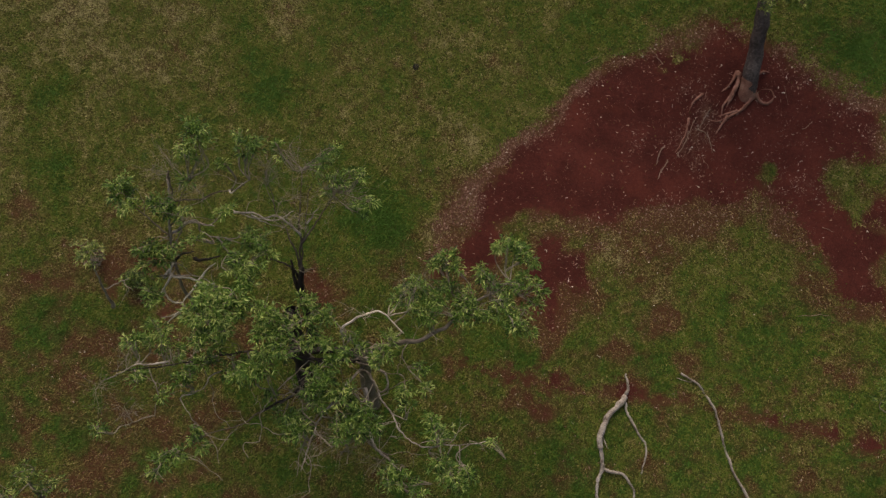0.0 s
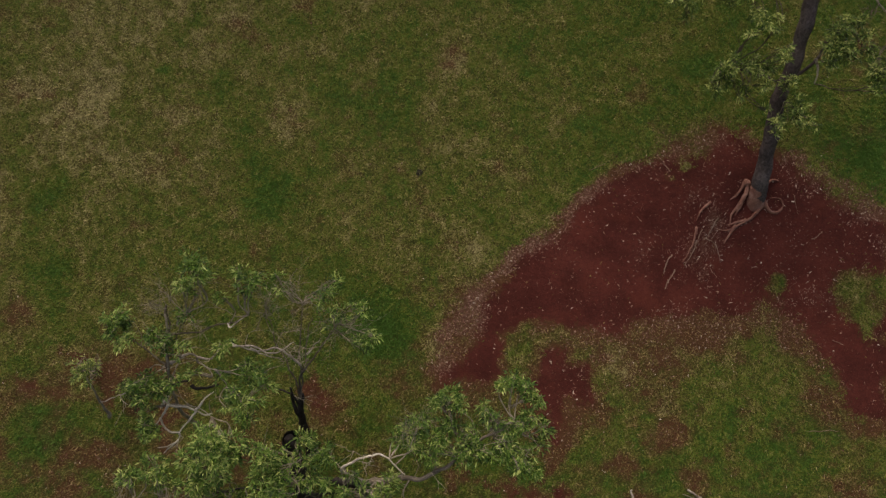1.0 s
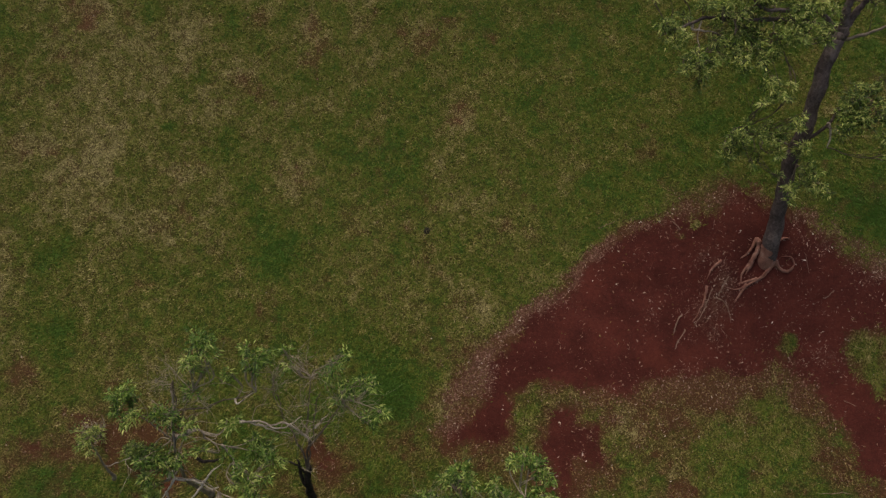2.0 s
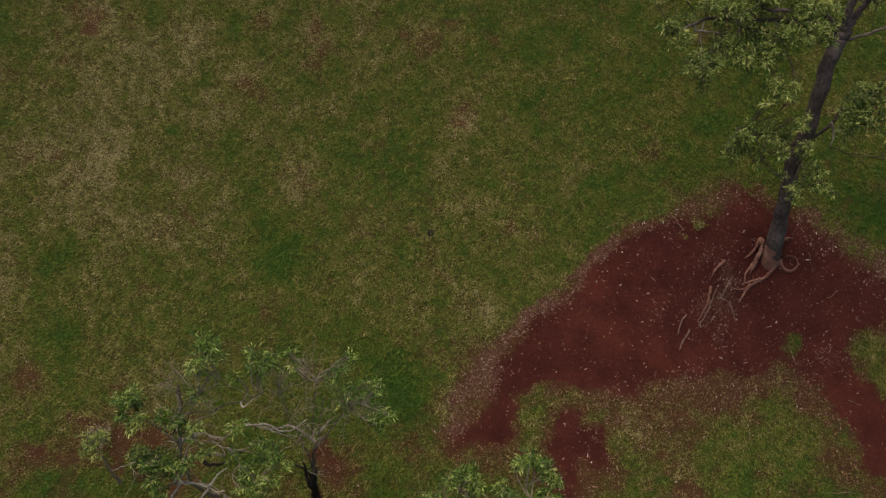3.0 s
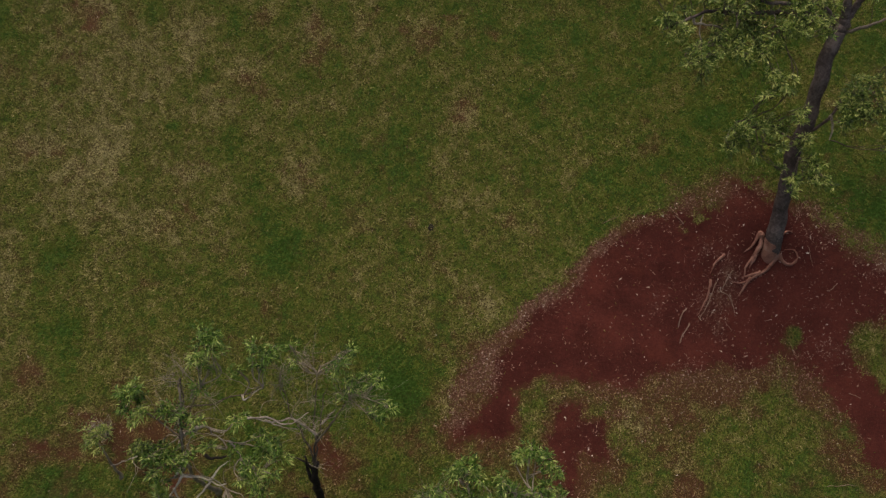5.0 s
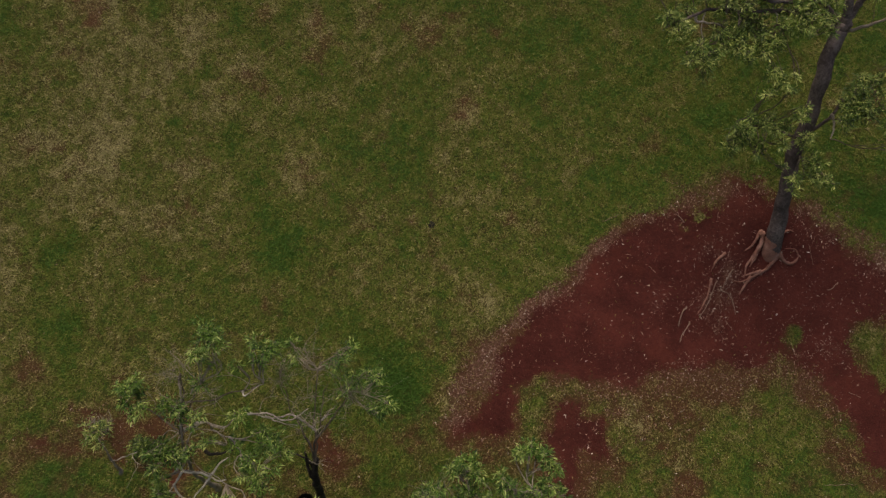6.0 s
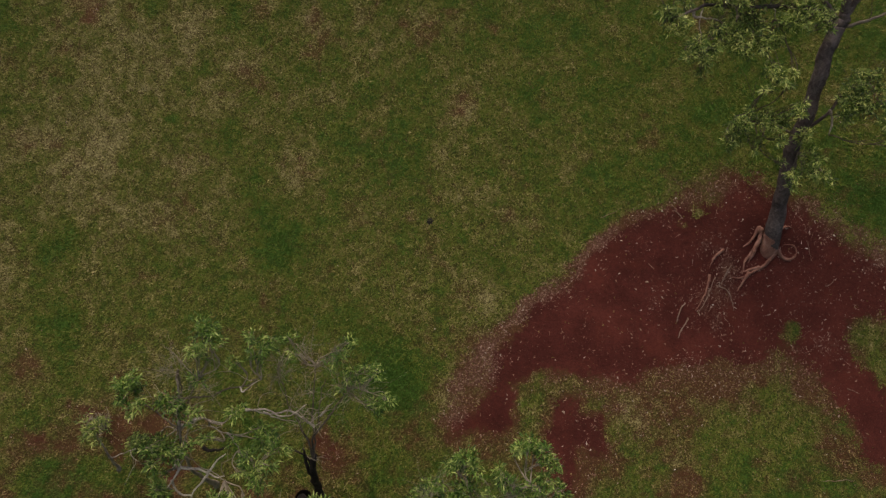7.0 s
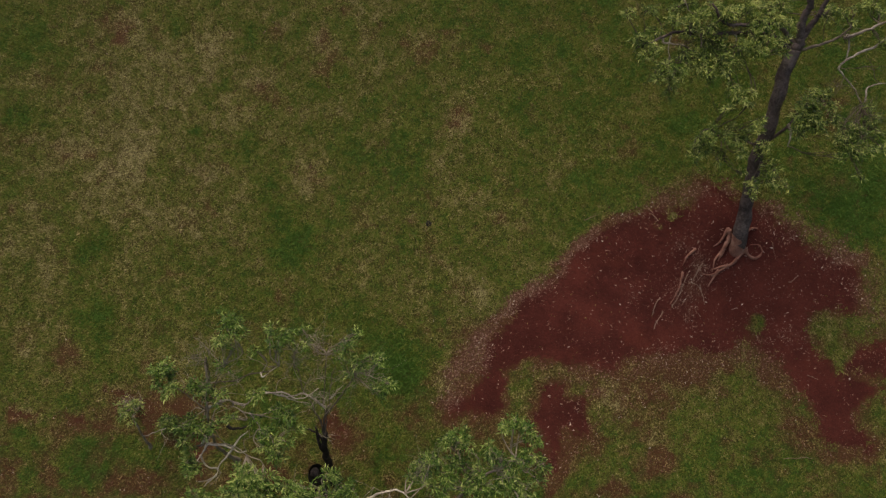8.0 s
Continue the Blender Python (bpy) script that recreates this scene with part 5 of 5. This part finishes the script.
gum_tree("gum_tree", "small pale gum tree beside the trodden track", (17.4, -4.6),
         [(17.4, -4.6, -0.1), (17.2, -3.6, 1.2), (16.8, -2.8, 2.4)], (0.1, 0.05),
         [([(16.9, -3, 2.2), (15.6, -2.5, 2.8), (14.6, -2.3, 2.9)], 0.04, [(14.7, -1.7, 3, 0.45), (15.6, -2.2, 3, 0.6)], WOOD)],
         BARK, 61)


def burnt_stump(u, v, tall, r):
    """A charred trunk, broken off: a shell with a ragged rim and a weathered core."""
    origin = ground_at(u, v)
    ob = thing("tree_stump", origin, "tall charred broken-off trunk among the gum trees", "stump")
    up = Vector((0, 0, 1))
    shell, core = Shape(), Shape()
    shell.tube([origin + up * (tall * (i / 14) - 0.5) for i in range(15)], r * 1.25, r, 18, 0.3, 0.05, 0.6, 5)
    rim = range(14 * 18, 15 * 18)
    for k in rim:
        x, y, z = shell.v[k]
        shell.v[k] = (x, y, z + 0.22 * noise.noise(Vector((x, y, 3.0)) * 3.0))
    shell.f = [f for f in shell.f if f[2] != f[3] or f[2] != len(shell.v) - 1]
    part("shell", shell.mesh("shell", BARK_DARK, origin), ob)
    core.tube([origin + up * (tall - 1.2), origin + up * (tall - 0.8), origin + up * (tall - 0.52)], r * 0.95, r * 0.7, 14, 0.6, 0.0, 1, 9)
    part("core", core.mesh("core", BARK_DARK, origin), ob, "charred broken heartwood")


burnt_stump(-4.80, -2.07, 4.63, 0.25)


# ---- fallen timber, sticks and small things ----
def fallen(name, label, category, lines, group="", coat=WOOD):
    """Dead wood that lies on the ground: one limb a line (points (u, v), radii)."""
    origin = ground_at(*lines[0][0][0])
    ob = thing(name, origin, label, category, group)
    for k, (pts, r0, r1) in enumerate(lines):
        shape = Shape()
        n = len(pts)
        shape.tube(smooth_line([ground_at(u, v, 0.7 * (r0 + (r1 - r0) * i / n) + 0.03 * (i % 2)) for i, (u, v) in enumerate(pts)], 9 * n), r0 * 0.88, r1 * 0.88, 10, 0.6, 0.09, 0.9, 5 + k)
        part("limb", shape.mesh("limb", coat, origin), ob)
    return ob


fallen("fallen_branch", "thick bleached forked branch lying on the grass", "fallen branch",
       [([(6.85, -2.3), (6.5, -2.7), (6.1, -3.15), (5.92, -3.7), (5.95, -4.2)], 0.12, 0.12), ([(6.9, -1.5), (6.9, -2.0), (6.82, -2.4)], 0.035, 0.08),
        ([(5.95, -4.1), (6.02, -4.9), (5.8, -5.5), (5.75, -6.6)], 0.09, 0.05), ([(6.02, -4.9), (6.7, -5.1), (7.1, -5.6), (7.2, -6.2)], 0.07, 0.04),
        ([(6.85, -2.4), (7.0, -3.1), (7.55, -3.9), (7.6, -4.5), (7.4, -5.1)], 0.055, 0.03), ([(5.95, -3.7), (5.85, -4.1)], 0.03, 0.012), ([(6.05, -3.8), (6.25, -4.2)], 0.03, 0.012)],
       "fallen branches")
fallen("fallen_branch", "long thin bleached branch lying on the grass", "fallen branch",
       [([(8.9, -1.45), (9.6, -1.9), (10.0, -2.6), (10.3, -3.5), (10.5, -4.3), (10.8, -5.0), (11.3, -5.9), (11.6, -6.6)], 0.045, 0.055), ([(9.3, -1.75), (8.7, -1.65)], 0.025, 0.012)],
       "fallen branches")
for pts, r in (([(8.35, 7.0), (8.14, 6.7), (8.03, 6.3)], 0.035), ([(8.45, 6.46), (8.23, 6.1), (8.08, 5.7)], 0.035), ([(10.1, 8.4), (9.86, 7.96), (9.66, 7.7)], 0.03),
               ([(9.5, 7.64), (9.95, 7.38), (10.08, 6.72)], 0.025), ([(9.5, 7.95), (9.12, 7.13), (8.8, 6.6)], 0.025), ([(13.5, 7.7), (13.9, 7.95)], 0.022), ([(9.9, 9.3), (9.75, 9.0)], 0.03), ([(8.3, 10.1), (8.0, 10.4)], 0.03),
               ([(13.2, 0.7), (13.9, 0.75), (14.4, 0.7)], 0.02), ([(14.2, 4.0), (14.6, 3.8)], 0.022), ([(12.9, 9.3), (13.0, 8.6)], 0.012), ([(5.3, 10.1), (5.9, 10.3)], 0.02)):
    fallen("stick", "dry brown stick lying on the ground", "stick", [(pts, r * 0.8, r * 0.5)], "sticks on the slope", STICK)


def dung_pat(u, v, r):
    origin = ground_at(u, v)
    bm = bmesh.new()
    bmesh.ops.create_icosphere(bm, subdivisions=3, radius=1)
    for x in bm.verts:
        k = 1 + 0.35 * noise.noise(x.co * 1.9)
        x.co = Vector((x.co.x * r * k, x.co.y * r * k, max(x.co.z, -0.2) * r * 0.45 * k))
    bm.transform(HILL.to_3x3().to_4x4())
    me = bpy.data.meshes.new("dung_pat")
    bm.to_mesh(me)
    me.materials.append(DUNG)
    ob = tagged(new("dung_pat", me), "dark dried dung pat lying in the grass", "dung")
    ob.location = origin


dung_pat(-1.0, 9.85, 0.13)


# ---- loose cover: grass, litter ----
GRID = 0.05
GU, GV = np.meshgrid(np.arange(-20.7, 20.75, GRID), np.arange(-8.7, 22.75, GRID))
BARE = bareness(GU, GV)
DRY, WORN, BANK = dryness(GU, GV, BARE), thinness(GU, GV, BARE), banked(GU, GV)


def read(field, u, v):
    """The field's value at each place, blended between the grid's points."""
    a, b = (u - GU[0, 0]) / GRID, (v - GV[0, 0]) / GRID
    i, j = a.astype(int), b.astype(int)
    f, k = a - i, b - j
    return (field[j, i] * (1 - f) + field[j, i + 1] * f) * (1 - k) + (field[j + 1, i] * (1 - f) + field[j + 1, i + 1] * f) * k


def lay(n, seed, keep):
    """Places strewn over the near slope, kept by a chance that depends on the bareness there."""
    g = np.random.default_rng(seed)
    u, v = g.uniform(-20.5, 20.5, n), g.uniform(-8.5, 22.5, n)
    bare = read(BARE, u, v) + 0.9 * (cloud(u, v, 0.5, 61) - 0.5)
    ok = g.random(n) < keep(u, v, bare)
    return g, u[ok], v[ok], bare[ok]


def strew(name, label, g, u, v, long, wide, rise, dry, mat, category, worn=None):
    """One small blade or chip a place: a bent strip of two triangles."""
    n = len(u)
    a = g.uniform(0, 2 * np.pi, n)
    e, s = np.stack((np.cos(a), np.sin(a)), -1), np.stack((-np.sin(a), np.cos(a)), -1)
    w = relief(u, v)
    foot = np.stack((u, v), -1)
    flat = np.concatenate((foot - s * wide[:, None] / 2, foot + s * wide[:, None] / 2, foot + e * long[:, None]), 0)
    up = np.concatenate((w - 0.004, w - 0.004 + 0.3 * wide, w + rise), 0)
    P = np.concatenate((flat, up[:, None]), 1) @ TURN.T
    i = np.arange(n)
    F = np.stack((i, i + n, i + 2 * n), -1)
    me = fast_mesh(name, P, F, [mat], (("dry", np.tile(dry, 3)), ("worn", np.tile(np.zeros(n) if worn is None else worn, 3))))
    tagged(new(name, me), label, category, kind="stuff")


TUSSOCK = wave(GU, GV, 0.26, 81) * 0.6 + wave(GU, GV, 0.13, 83) * 0.4
g, u, v, bare = lay(1500000, 3, lambda u, v, b: np.clip(0.04 - b * 2.2, 0.002, 1.0) * np.clip(0.10 + 1.5 * read(TUSSOCK, u, v), 0, 1) * np.clip(1.0 - 0.65 * read(WORN, u, v) - 0.4 * read(BANK, u, v), 0.12, 1))
worn = read(WORN, u, v)
dry = read(DRY, u, v) + 0.15 * worn + 0.2 * (read(TUSSOCK, u, v) - 0.5)
tall = g.uniform(0.04, 0.12, len(u)) * (1.2 - 0.5 * np.clip(dry, 0, 1)) * (0.7 + 0.9 * read(TUSSOCK, u, v))
strew("grass", "short mixed green and straw-coloured pasture grass", g, u, v, tall, g.uniform(0.016, 0.042, len(u)), tall * g.uniform(0.15, 0.95, len(u)), dry, BLADE, "grass", worn)

g, u, v, bare = lay(1000000, 5, lambda u, v, b: 0.004 + 0.30 * np.clip(read(WORN, u, v) - 0.15, 0, 1) * (b < 0.1) * cloud(u, v, 0.4, 77) + 0.8 * np.clip(1.2 * read(BANK, u, v) - 0.12, 0, 1)
                    + 0.16 * (b > 0) * np.clip(cloud(u, v, 0.9, 73) * 1.8 - 0.6, 0, 1) ** 2 + 0.10 * (b > 0) * np.exp(-((u - 12.0) ** 2 + (v - 6.4) ** 2) / 9) * cloud(u, v, 0.5, 79))
long = 0.024 + 0.075 * g.random(len(u)) ** 2.0
strew("leaf_litter", "dry pale pinkish-brown leaf litter round the bare earth", g, u, v, long, long * g.uniform(0.28, 0.6, len(u)), g.uniform(0.005, 0.03, len(u)), g.random(len(u)), CHIP, "leaf litter")

# single bleached leaves and chips on the open earth
g, u, v, bare = lay(22000, 6, lambda u, v, b: 0.10 * (b > 0.05) * (v > 0) + 0.012 * (b < -0.3) * (u > 0) * (v < 9))
long = 0.06 + 0.12 * g.random(len(u)) ** 2
strew("fallen_leaves", "single bleached leaves lying on the red earth", g, u, v, long, g.uniform(0.03, 0.05, len(u)), g.uniform(0.008, 0.03, len(u)), g.random(len(u)), BLEACHED, "fallen leaves")

g, u, v, bare = lay(60000, 9, lambda u, v, b: 0.006 * (b > -0.6) * (v > 1) + 0.45 * np.exp(-((u - 9.4) ** 2 + (v - 8.0) ** 2) / 2.4) + 0.12 * np.exp(-((u - 9.0) ** 2 + (v - 11.0) ** 2) / 2.0))
long = 0.08 + 0.30 * g.random(len(u)) ** 2.5
strew("twig_litter", "thin dry twigs strewn about the roots", g, u, v, long, g.uniform(0.012, 0.024, len(u)), g.uniform(0.01, 0.04, len(u)), g.random(len(u)), CHIP, "twig litter")


# coarser tussocks on the slope round about
g = np.random.default_rng(13)
u, v = g.uniform(-60, 60, 700000), g.uniform(-13.5, 29.5, 700000)
off = np.maximum(np.maximum(np.abs(u) - 20.4, 0) / 38, np.maximum(np.maximum(-8.4 - v, v - 22.4), 0) / 5)
far = (off > 0) & (g.random(len(u)) < (1 - off) * np.clip(0.2 + wave(u, v, 0.5, 81), 0, 1))
u, v = u[far], v[far]
tall = g.uniform(0.07, 0.20, len(u))
strew("grass", "rank olive-green grass higher and lower on the hill", g, u, v, tall, g.uniform(0.025, 0.06, len(u)), tall * g.uniform(0.2, 0.8, len(u)), 0.35 + 0.5 * cloud(u, v, 1.6, 11), BLADE, "grass")


# ---- low bushes ----
def low_bush(u, v, r, label, leafy, seed):
    """A knee-high bush: bare stems fanned out from one foot, with or without leaves."""
    chance = random.Random(seed)
    origin = ground_at(u, v)
    ob = thing("bush", origin, label, "bush")
    stems, tips = Shape(), []
    for _ in range(26):
        d = Vector((chance.gauss(0, 0.6), chance.gauss(0, 0.6), chance.uniform(0.5, 1.3))).normalized() * r * chance.uniform(0.6, 1.1)
        line = stems.tube(smooth_line([origin, origin + d * 0.5 + Vector((chance.gauss(0, 0.08), chance.gauss(0, 0.08), 0.06)), origin + d], 6), 0.014, 0.005, 5, 0.2, 0.08, 1, seed)
        tips.append((line[-1], r * 0.2))
        for _ in range(3):
            foot = chance.choice(line[2:])
            e = Vector((chance.gauss(0, 1), chance.gauss(0, 1), chance.gauss(0.5, 0.6))).normalized() * r * 0.35
            stems.tube([foot, foot + e * 0.5, foot + e], 0.007, 0.004, 4, 0.1, 0.04, 1, seed)
    tagged(part("stems", stems.mesh("stems", TWIG, origin), ob), kind="stuff")
    if leafy:
        a, f, lit_tint = leafage(tips, origin, chance, 1.6, 0.9, 0.3)
        tagged(part("foliage", fast_mesh("foliage", a, f, [LEAF], (("lit_tint", lit_tint),)), ob), kind="stuff")


low_bush(-12.6, 2.2, 0.75, "dead grey leafless bush on a patch of red earth", False, 71)
low_bush(-11.2, 1.5, 0.5, "low dark green bush beside the trodden track", True, 73)
